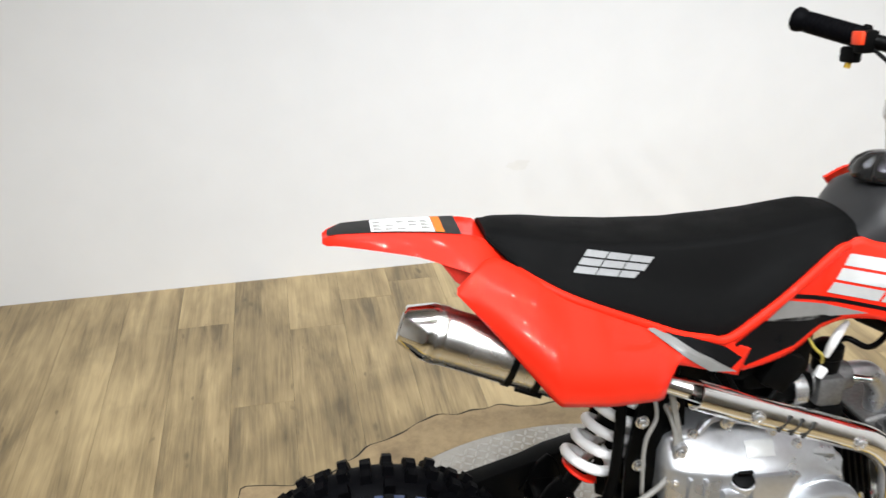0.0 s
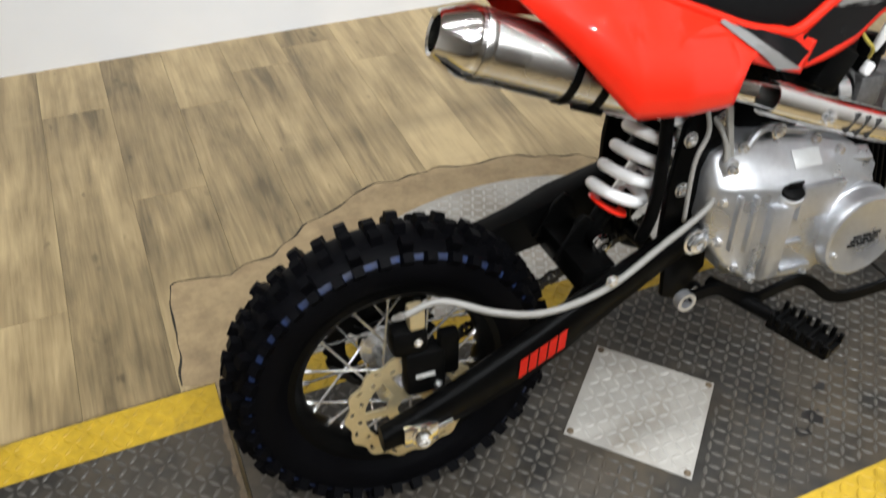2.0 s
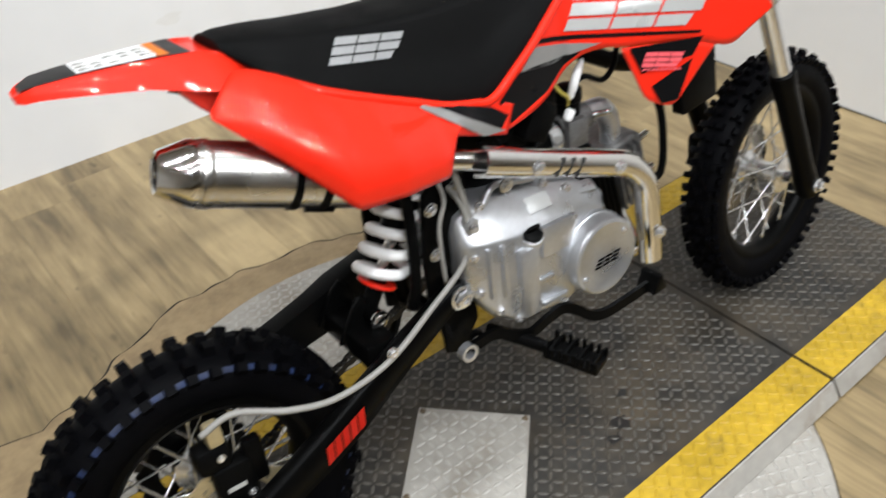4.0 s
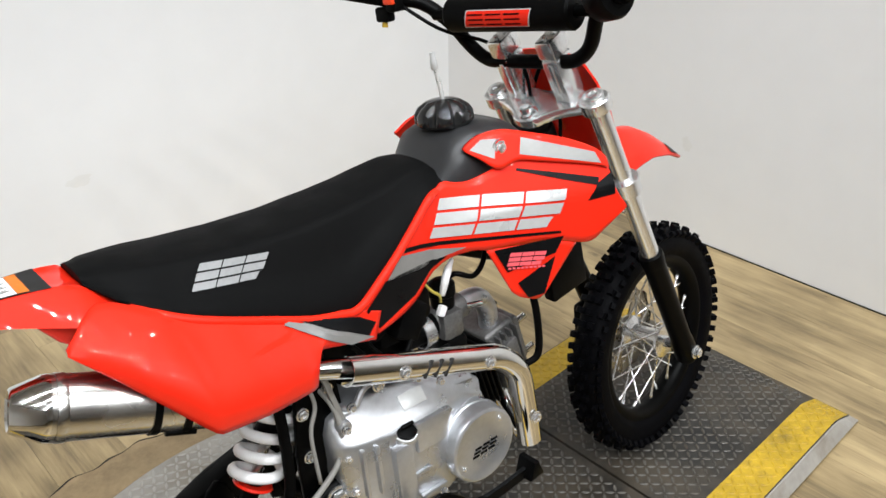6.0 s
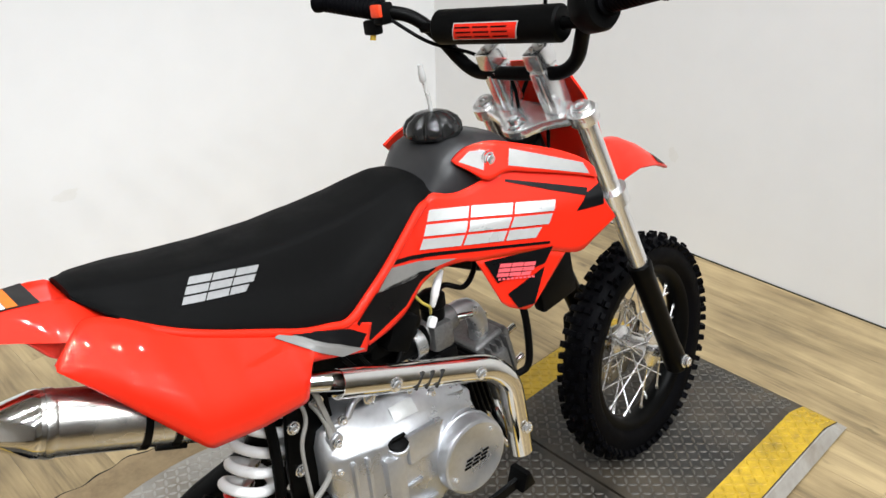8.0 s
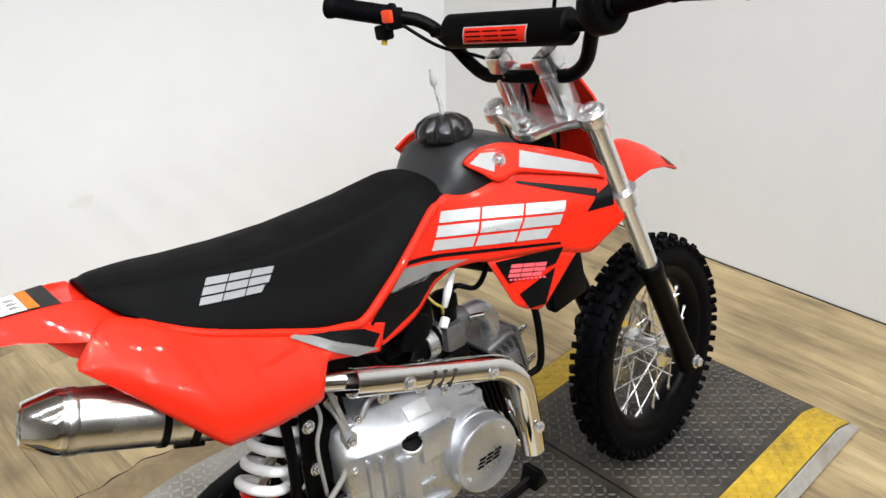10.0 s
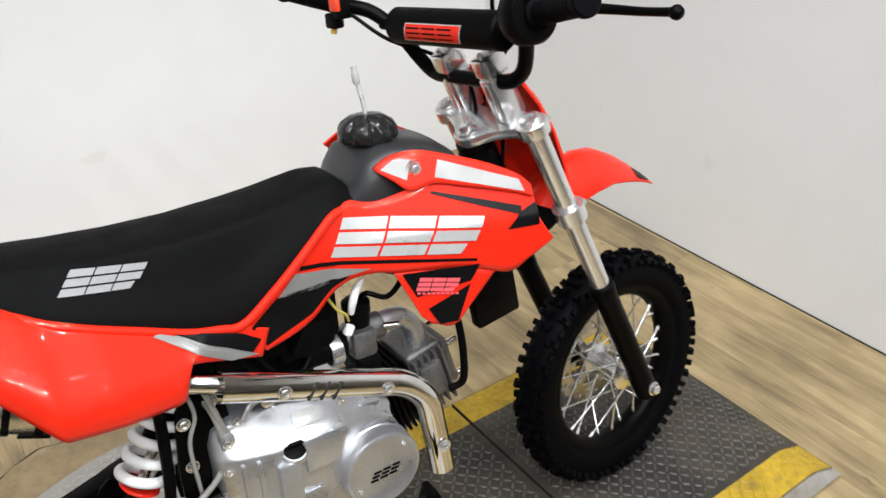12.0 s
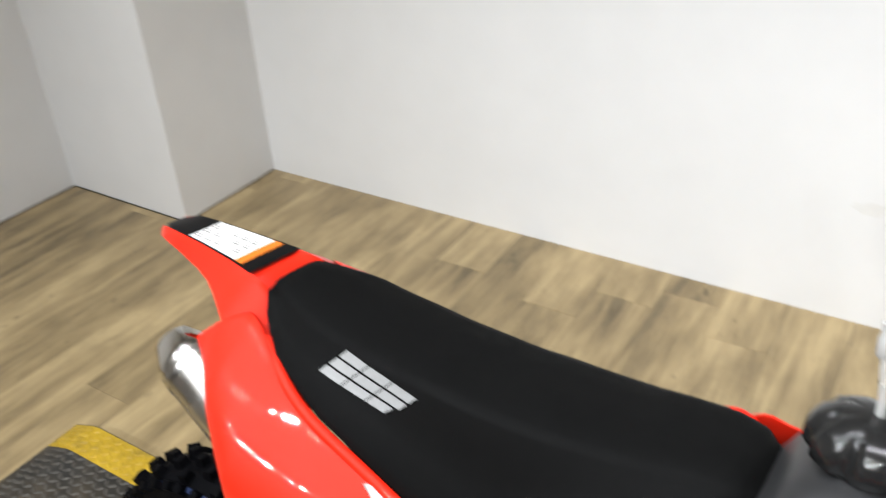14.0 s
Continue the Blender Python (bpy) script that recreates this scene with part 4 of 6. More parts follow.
for pts, r, m_, nm in (
        ([(0.636, -0.045, 0.618), (0.640, -0.065, 0.635), (0.665, -0.075, 0.625), (0.690, -0.07, 0.635), (0.71, -0.06, 0.66)], 0.0042, BLACK_PLASTIC, "black_hose"),
        ([(0.56, -0.06, 0.60), (0.53, -0.085, 0.57), (0.50, -0.09, 0.555), (0.47, -0.085, 0.57), (0.44, -0.08, 0.61)], 0.004, BLACK_PLASTIC, "black_hose"),
        ([(0.45, -0.075, 0.635), (0.48, -0.09, 0.58), (0.53, -0.095, 0.548), (0.60, -0.085, 0.54)], 0.003, BLACK_PLASTIC, "black_hose"),
        ([(0.606, -0.068, 0.603), (0.600, -0.075, 0.618), (0.588, -0.072, 0.630), (0.580, -0.06, 0.648)], 0.0022, YEL_WIRE, "yellow_wire"),
        ([(0.772, -0.055, 0.60), (0.782, -0.078, 0.55), (0.786, -0.084, 0.49), (0.784, -0.082, 0.44), (0.765, -0.072, 0.425)], 0.0062, BLACK_PLASTIC, "breather_hose"),
        ([(0.36, -0.082, 0.60), (0.366, -0.095, 0.56), (0.352, -0.098, 0.52), (0.354, -0.096, 0.44)], 0.003, GREY_HOSE, "grey_hose"),
        ([(0.33, -0.06, 0.60), (0.325, -0.075, 0.52), (0.318, -0.08, 0.45), (0.31, -0.075, 0.41)], 0.008, BLACK_PLASTIC, "black_hose")):
    bm = bmesh.new()
    add_tube(bm, pts, r, 8)
    bpart(nm, bm, m_)
bm = bmesh.new()
add_tube(bm, [(0.612, -0.066, 0.612), (0.614, -0.072, 0.632), (0.622, -0.072, 0.650), (0.636, -0.066, 0.660)], 0.007, 10, radii=[0.0045, 0.0062, 0.006, 0.003])
bpart("cable_boot", bm, WHITE, "white cable boot over the carburettor")
bm = bmesh.new()
add_box(bm, (0.386, -0.104, 0.52), (0.394, -0.098, 0.60), 0.002, Matrix.Translation((0.39, 0, 0.56)) @ Matrix.Rotation(radians(-14), 4, "Y") @ Matrix.Translation((-0.39, 0, -0.56)))
bpart("cable_strap", bm, GREY_HOSE, "grey strap beside the engine")

# foot peg and brake pedal
bm = bmesh.new()
peg_m = Matrix.Translation((0.452, -0.14, 0.322)) @ Matrix.Rotation(radians(22), 4, "Z") @ Matrix.Rotation(radians(4), 4, "X")
add_box(bm, (-0.020, -0.112, -0.012), (0.020, -0.030, -0.002), 0.003, peg_m)
for s in (-1, 1):
    for k in range(8):
        y0 = -0.112 + k * 0.0105
        add_box(bm, (s * 0.0185 - 0.0022, y0, -0.004), (s * 0.0185 + 0.0022, y0 + 0.006, 0.010 + 0.003 * (k % 2)), 0.001, peg_m)
for k in range(4):
    add_box(bm, (-0.018, -0.106 + k * 0.021, -0.004), (0.018, -0.102 + k * 0.021, 0.007), 0.001, peg_m)
add_rod(bm, (0.432, -0.075, 0.312), (0.462, -0.172, 0.316), 0.010)
bpart("foot_peg", bm, BLACK_PLASTIC, "black serrated metal foot peg", angle=30)
bm = bmesh.new()
path = [(0.372, -0.112, 0.330), (0.41, -0.118, 0.338), (0.438, -0.126, 0.326), (0.46, -0.135, 0.322), (0.485, -0.145, 0.340), (0.508, -0.151, 0.350), (0.528, -0.157, 0.341), (0.550, -0.163, 0.323), (0.575, -0.170, 0.319), (0.62, -0.181, 0.333), (0.648, -0.188, 0.344)]
line = resample(path, 40)
secs = []
for i, p in enumerate(line):
    t = (line[min(i + 1, 39)] - line[max(i - 1, 0)]).normalized()
    n_ = Vector((0, 1, 0)).cross(t).normalized()
    secs.append([p + n_ * a + Vector((0, b, 0)) for a, b in ((-0.008, -0.0035), (0.008, -0.0035), (0.008, 0.0035), (-0.008, 0.0035))])
add_loft(bm, secs)
bmesh.ops.recalc_face_normals(bm, faces=bm.faces)
add_prism(bm, [(0.636, 0.335), (0.664, 0.338), (0.655, 0.363), (0.646, 0.363)], -0.206, -0.170, 0.003)
bpart("brake_pedal", bm, BLACK, "black bent brake pedal")

# exhaust
bm = bmesh.new()
add_tube(bm, [(0.20, -0.108, 0.655), (0.27, -0.112, 0.638), (0.34, -0.114, 0.628), (0.40, -0.128, 0.612), (0.47, -0.142, 0.588), (0.60, -0.142, 0.541), (0.645, -0.142, 0.520), (0.678, -0.141, 0.480), (0.690, -0.139, 0.42), (0.698, -0.134, 0.36), (0.712, -0.11, 0.338), (0.735, -0.05, 0.355), (0.745, -0.01, 0.40), (0.748, 0, 0.435)], 0.0135, 18)
exhaust = bpart("exhaust", bm, CHROME, "chromed exhaust with a brushed silencer")
bm = bmesh.new()
guard = resample([(0.392, -0.143, 0.617), (0.47, -0.143, 0.588), (0.60, -0.143, 0.541), (0.648, -0.143, 0.519), (0.680, -0.142, 0.480), (0.692, -0.140, 0.42), (0.702, -0.137, 0.345)], 46)
secs = []
for i, p in enumerate(guard):
    t = (guard[min(i + 1, 45)] - guard[max(i - 1, 0)]).normalized()
    n_ = t.cross(Vector((0, 1, 0))).normalized()
    ring = []
    for r in (0.0195, 0.0180):
        arc = [p + r * (n_ * math.cos(a) - Vector((0, 1, 0)) * math.sin(a)) for a in np.linspace(-0.55, math.pi + 0.35, 15)]
        ring += arc if r == 0.0195 else arc[::-1]
    secs.append(ring)
add_loft(bm, secs)
bmesh.ops.recalc_face_normals(bm, faces=bm.faces)
guard_ob = part("heat_shield", bm, CHROME, exhaust, "bright steel heat shield with slots")
for k in range(3):
    bm = bmesh.new()
    c = Vector((0.505 + k * 0.017, -0.1615, 0.5755 - k * 0.0062))
    add_box(bm, (-0.0022, -0.0012, -0.014), (0.0022, 0.002, 0.013), 0.001, Matrix.Translation(c) @ Matrix.Rotation(radians(38), 4, "Y"))
    part("slot", bm, BLACK_LINE, exhaust)
for x, z in ((0.467, 0.588), (0.612, 0.536), (0.695, 0.40), (0.462, 0.545)):
    bm = bmesh.new()
    bolt(bm, x, -0.161 if z != 0.545 else -0.10, z, 0.0075, 0.007)
    part("shield_bolt", bm, POLISHED, exhaust)
M0, M1 = Vector((0.072, -0.085, 0.700)), Vector((0.270, -0.114, 0.632))
m_ax = along(M0, M1)
bm = bmesh.new()
L = (M1 - M0).length
add_lathe(bm, [(0.033, 0.0), (0.0355, 0.001), (0.0355, L * 0.93), (0.020, L), (0.012, L)], m_ax, 40)
add_lathe(bm, [(0.0362, L * 0.03), (0.0366, L * 0.035), (0.0366, L * 0.075), (0.0362, L * 0.08)], m_ax, 40)
part("silencer", bm, BRUSHED, exhaust, "brushed stainless silencer can")
bm = bmesh.new()
add_lathe(bm, [(0.0345, 0.006), (0.0358, 0), (0.035, -0.006), (0.0235, -0.034), (0.021, -0.036), (0.018, -0.034), (0.017, -0.01), (0, -0.005)], m_ax, 40)
part("end_cap", bm, CHROME, exhaust, "chromed conical end cap with a dark outlet")
bm = bmesh.new()
add_lathe(bm, [(0.0164, -0.012), (0, -0.012)], m_ax, 24)
part("outlet", bm, BLACK_LINE, exhaust)
bm = bmesh.new()
for f in (0.50, 0.66):
    add_lathe(bm, [(0.0357, L * f - 0.004), (0.0375, L * f - 0.004), (0.0375, L * f + 0.004), (0.0357, L * f + 0.004)], m_ax, 40, close=True)
p0, p1 = m_ax @ Vector((0, 0, L * 0.50)), m_ax @ Vector((0, 0, L * 0.66))
add_rod(bm, p0 + Vector((0, -0.020, -0.033)), p1 + Vector((0, -0.020, -0.033)), 0.004)
part("strap", bm, BLACK, exhaust, "black silencer strap")

# seat
Z_TOP = ((0.150, 0.806), (0.165, 0.8075), (0.20, 0.804), (0.26, 0.796), (0.33, 0.790), (0.41, 0.788), (0.48, 0.792), (0.53, 0.797), (0.60, 0.808), (0.628, 0.806), (0.642, 0.794))
Z_LOW = ((0.150, 0.798), (0.160, 0.790), (0.183, 0.770), (0.225, 0.749), (0.268, 0.731), (0.33, 0.706), (0.381, 0.686), (0.436, 0.674), (0.458, 0.680), (0.515, 0.722), (0.59, 0.776), (0.62, 0.780), (0.642, 0.776))
W_LOW = ((0.150, 0.042), (0.165, 0.060), (0.20, 0.085), (0.27, 0.101), (0.44, 0.103), (0.52, 0.098), (0.60, 0.080), (0.642, 0.056))
W_TOP = ((0.150, 0.032), (0.17, 0.044), (0.22, 0.058), (0.30, 0.062), (0.45, 0.064), (0.56, 0.058), (0.61, 0.052), (0.642, 0.044))


def seat_ring(x, grow=0.0):
    zt, zl, wl, wt = interp(x, Z_TOP), interp(x, Z_LOW), interp(x, W_LOW) + grow, interp(x, W_TOP)
    wl = max(wl, wt + 0.002)
    zc = min(max(zt - 0.010, zl + 0.004), zt - 0.001)
    zl = min(zl, zc - 0.001)
    half = [(wl * 0.93, zl - 0.003), (wl, zl), (wl * 0.985, zl + 0.18 * (zc - zl))]
    for f in (0.4, 0.6, 0.8):
        half.append((wl + (wt - wl) * f ** 0.85, zl + (zc - zl) * f))
    half += [(wt + 0.001, zc - 0.002), (wt * 0.97, zc + 0.3 * (zt - zc)), (wt * 0.80, zc + 0.7 * (zt - zc)), (wt * 0.4, zc + 0.95 * (zt - zc)), (0, zt)]
    return [(x, -a, b) for a, b in half] + [(x, a, b) for a, b in half[-2::-1]]


def seat_y(x, z):
    zt, zl, wl, wt = interp(x, Z_TOP), interp(x, Z_LOW), interp(x, W_LOW), interp(x, W_TOP)
    zc = max(zt - 0.010, zl + 0.004)
    f = min(max((z - zl) / (zc - zl), 0.01), 1)
    return -(wl + (wt - wl) * f ** 0.85)


bm = bmesh.new()
xs = list(np.linspace(0.150, 0.20, 8)) + list(np.linspace(0.21, 0.628, 36)) + [0.634, 0.639, 0.642]
add_loft(bm, [seat_ring(x) for x in xs])
bmesh.ops.recalc_face_normals(bm, faces=bm.faces)
seat = bpart("seat", bm, SEAT, "long black seat with a silver emblem", angle=60)


def quad_sheet(bm, corners, surf, out=0.0012, n=5):
    """A thin film with four (x, z) corners laid on a side surface y = surf(x, z)."""
    (ax_, az), (bx, bz), (cx, cz), (dx, dz) = corners
    grid = []
    for i in range(n + 1):
        u_ = i / n
        row = []
        for k in range(n + 1):
            v_ = k / n
            x = (ax_ * (1 - u_) + bx * u_) * (1 - v_) + (dx * (1 - u_) + cx * u_) * v_
            z = (az * (1 - u_) + bz * u_) * (1 - v_) + (dz * (1 - u_) + cz * u_) * v_
            row.append(bm.verts.new((x, surf(x, z) - out, z)))
        grid.append(row)
    for i in range(n):
        for k in range(n):
            f = bm.faces.new((grid[i][k], grid[i + 1][k], grid[i + 1][k + 1], grid[i][k + 1]))
            f.smooth = True


def emblem(p, q, r, surf, m_, parent, out=0.0012, blocks=3):
    """Three slanted blocks of bars between a lower left, lower right and upper left corner."""
    p, q, r = Vector(p), Vector(q), Vector(r)
    e, up = q - p, r - p
    def at(a, b):
        w = p + e * a + up * b
        return (w.x, w.y)
    for k in range(blocks):
        a0, a1 = k / blocks + 0.006, (k + 1) / blocks - 0.012
        for b0, b1 in ((0, 0.28), (0.35, 0.64), (0.71, 1.0)):
            bm = bmesh.new()
            quad_sheet(bm, (at(a0, b0), at(a1 - (0.07 if k == 2 and b0 == 0 else 0), b0), at(a1 - (0.05 if k == 2 and b0 == 0 else 0), b1), at(a0, b1)), surf, out)
            part("emblem_bar", bm, m_, parent)


emblem((0.250, 0.762), (0.336, 0.748), (0.272, 0.785), seat_y, material("grey_seat_print", (0.24, 0.24, 0.24), 0.5), seat, 0.0009)

# tail and side panels
bm = bmesh.new()
secs = []
TAIL_W = ((-0.050, 0.011), (-0.044, 0.019), (-0.030, 0.024), (0.0, 0.027), (0.04, 0.031), (0.085, 0.036), (0.128, 0.043), (0.16, 0.050), (0.20, 0.062))
for x, zt, d, fl in ((-0.050, 0.801, 0.007, 1.1), (-0.044, 0.804, 0.010, 1.1), (-0.030, 0.808, 0.013, 1.12), (0.0, 0.809, 0.018, 1.18), (0.04, 0.8085, 0.023, 1.3), (0.065, 0.808, 0.025, 1.45),
                     (0.085, 0.807, 0.028, 1.65), (0.105, 0.806, 0.031, 1.82), (0.128, 0.804, 0.033, 2.0), (0.145, 0.800, 0.036, 1.85), (0.160, 0.788, 0.032, 1.7), (0.175, 0.772, 0.026, 1.5), (0.20, 0.745, 0.02, 1.3)):
    w = interp(x, TAIL_W)
    half = [(w * fl, zt - d), (w * (1.02 + 0.55 * (fl - 1.05)), zt - d * 0.55), (w, zt - 0.004), (w * 0.86, zt), (w * 0.75, zt - 0.003), (w * 0.35, zt - 0.003), (0, zt - 0.003)]
    inner = [(a - 0.004 if a > 0.004 else 0, b - 0.004) for a, b in half]
    outer = [(x, -a, b) for a, b in half] + [(x, a, b) for a, b in half[-2::-1]]
    under = [(x, -a, b if i else half[0][1]) for i, (a, b) in enumerate(inner)] + [(x, a, b if i < 5 else half[0][1]) for i, (a, b) in enumerate(inner[-2::-1])]
    secs.append(outer + under[::-1])
add_loft(bm, secs)
bmesh.ops.recalc_face_normals(bm, faces=bm.faces)
tail = bpart("rear_fender", bm, RED, "slim red rear fender", angle=50)
DECAL_BLACK = material("black_graphic_film", (0.004, 0.004, 0.0045), 0.35, vary=0.1, scale=20, spec=0.15)
for name, x0, x1, f0, f1, m_, lab in (("fender_film", -0.044, 0.120, 0.62, 0.62, DECAL_BLACK, "black film on the tail"), ("warning_label", 0.010, 0.088, 0.66, 0.66, WHITE, "white warning label"), ("warning_label", 0.0885, 0.100, 0.66, 0.66, None, "orange end of the label")):
    bm = bmesh.new()
    rows = []
    for i in range(11):
        x = x0 + (x1 - x0) * i / 10
        k = interp(x, ((-0.044, 0.55), (-0.030, 0.90), (0.2, 0.90))) if name == "fender_film" else 0.82
        z = interp(x, ((-0.050, 0.801), (-0.044, 0.804), (-0.030, 0.808), (0.0, 0.809), (0.04, 0.8085), (0.085, 0.807), (0.128, 0.804)))
        rows.append([bm.verts.new((x, t_ * interp(x, TAIL_W) * k, z + (0.0008 if name == "fender_film" else 0.0014))) for t_ in (-1, -0.5, 0, 0.5, 1)])
    for a, b in zip(rows, rows[1:]):
        for k in range(4):
            bm.faces.new((a[k], b[k], b[k + 1], a[k + 1]))
    part(name, bm, m_ or material("orange_label", (0.70, 0.17, 0.012), 0.5), tail, lab)
bm = bmesh.new()
for k in range(5):
    for j in range(3):
        if (k + j) % 4 != 3:
            add_box(bm, (0.013 + k * 0.015, -0.019 + j * 0.013, 0.8106 - k * 0.0003), (0.024 + k * 0.015, -0.017 + j * 0.013, 0.8110 - k * 0.0003), 0)
            add_box(bm, (0.013 + k * 0.015, -0.0145 + j * 0.013, 0.8106 - k * 0.0003), (0.021 + k * 0.015, -0.013 + j * 0.013, 0.8110 - k * 0.0003), 0)
part("label_print", bm, GREY_HOSE, tail, "rows of small grey print", smooth=False)
bm = bmesh.new()
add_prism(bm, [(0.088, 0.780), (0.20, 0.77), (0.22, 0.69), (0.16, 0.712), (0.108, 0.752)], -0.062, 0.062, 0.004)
# darker than RED: the shade under the tail is put into this colour
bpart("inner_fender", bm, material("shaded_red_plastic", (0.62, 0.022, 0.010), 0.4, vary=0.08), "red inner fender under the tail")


def ease(v):
    return math.sin(v * math.pi / 2)


def panel_y(x, z, v):
    yt = interp(x, ((0.09, 0.085), (0.105, 0.092), (0.128, 0.084), (0.15, 0.068), (0.17, 0.074), (0.20, 0.090), (0.27, 0.105), (0.45, 0.108)))
    yb = interp(x, ((0.09, 0.092), (0.12, 0.108), (0.16, 0.140), (0.213, 0.168), (0.28, 0.163), (0.345, 0.146), (0.37, 0.132), (0.42, 0.116), (0.48, 0.109)))
    bulge = 0.007 * math.sin(math.pi * min(1.0, v)) * max(0.0, min(1.0, (x - 0.13) / 0.06, (0.42 - x) / 0.08))
    return -(yt + (yb - yt) * ease(min(1, v * 1.15)) + bulge)


P_TOP = [(0.1055, 0.756), (0.116, 0.765), (0.127, 0.774), (0.146, 0.783), (0.168, 0.780), (0.198, 0.764), (0.222, 0.750), (0.268, 0.731), (0.33, 0.704), (0.381, 0.684), (0.436, 0.672), (0.478, 0.655)]
P_BOT = [(0.104, 0.752), (0.122, 0.733), (0.152, 0.702), (0.203, 0.643), (0.212, 0.634), (0.220, 0.630), (0.285, 0.6215), (0.345, 0.614), (0.353, 0.616), (0.357, 0.623), (0.366, 0.648), (0.372, 0.653), (0.42, 0.634), (0.462, 0.620)]
for s in (-1, 1):
    bm = bmesh.new()
    add_shell(bm, P_TOP, P_BOT, panel_y, 0.003, 60, 14)
    if s > 0:
        bmesh.ops.scale(bm, vec=(1, -1, 1), verts=bm.verts)
        bmesh.ops.reverse_faces(bm, faces=bm.faces)
    panel = bpart("side_panel", bm, RED, "glossy red side panel", angle=35)
    if s < 0:
        right_panel = panel


def panel_near(x, z):
    best = None
    pts_t, pts_b = resample(P_TOP, 60), resample(P_BOT, 60)
    for a, b in zip(pts_t, pts_b):
        d = Vector((b.x - a.x, b.y - a.y))
        if d.length < 1e-6:
            continue
        v = max(0, min(1, ((x - a.x) * d.x + (z - a.y) * d.y) / d.length_squared))
        e = (Vector((a.x, a.y)) + d * v - Vector((x, z))).length
        if best is None or e < best[0]:
            best = (e, v)
    return panel_y(x, z, best[1])


bm = bmesh.new()
quad_sheet(bm, ((0.335, 0.697), (0.42, 0.634), (0.458, 0.628), (0.352, 0.697)), panel_near, 0.0038, 10)
part("silver_film", bm, FLASH, right_panel, "silver graphic flash")
bm = bmesh.new()
quad_sheet(bm, ((0.353, 0.695), (0.449, 0.634), (0.464, 0.647), (0.440, 0.664)), panel_near, 0.0048, 10)
part("black_film", bm, DECAL_BLACK, right_panel, "black graphic flash")

# red edge along the seat
for s in (-1, 1):
    bm = bmesh.new()
    edge = [(x, s * (interp(x, W_LOW) + 0.005), interp(x, Z_LOW) - 0.004) for x in (0.18, 0.225, 0.268, 0.33, 0.381, 0.42, 0.436, 0.455, 0.485, 0.515, 0.55, 0.59, 0.612)]
    add_tube(bm, edge, 0.0058, 10)
    bpart("panel_edge", bm, RED, "raised red edge along the seat")


# front shrouds
def shroud_y(x, z, v=0):
    b = 0.088 + 0.31 * max(0.0, x - 0.58) + 0.13 * max(0.0, 0.58 - x)
    return -(b - (0.46 * (z - 0.73) * min(1, max(0.25, (x - 0.52) / 0.15)) if z > 0.73 else 0.05 * (z - 0.73)))


def wing_y(x, z, v=0):
    return shroud_y(x, z) - 0.007


A_TOP = [(0.440, 0.664), (0.501, 0.699), (0.554, 0.740), (0.600, 0.775), (0.619, 0.787), (0.640, 0.781), (0.664, 0.779), (0.702, 0.787), (0.735, 0.797), (0.80, 0.783), (0.862, 0.765), (0.866, 0.730), (0.886, 0.692)]
A_BOT = [(0.470, 0.624), (0.510, 0.630), (0.545, 0.642), (0.575, 0.664), (0.605, 0.681), (0.640, 0.684), (0.660, 0.680), (0.70, 0.676), (0.74, 0.672), (0.775, 0.665), (0.82, 0.652), (0.850, 0.668), (0.884, 0.690)]
W_T = [(0.664, 0.820), (0.678, 0.828), (0.696, 0.834), (0.728, 0.835), (0.77, 0.823), (0.815, 0.807), (0.850, 0.788), (0.864, 0.772)]
W_B = [(0.666, 0.816), (0.684, 0.802), (0.704, 0.786), (0.735, 0.792), (0.77, 0.784), (0.81, 0.774), (0.845, 0.764), (0.863, 0.757)]
B_TOP = [(0.662, 0.678), (0.70, 0.676), (0.74, 0.672), (0.782, 0.664), (0.80, 0.656)]
B_BOT = [(0.694, 0.604), (0.704, 0.594), (0.716, 0.588), (0.732, 0.583), (0.744, 0.588)]


def mirrored(bm, s):
    if s > 0:
        bmesh.ops.scale(bm, vec=(1, -1, 1), verts=bm.verts)
        bmesh.ops.reverse_faces(bm, faces=bm.faces)
    return bm


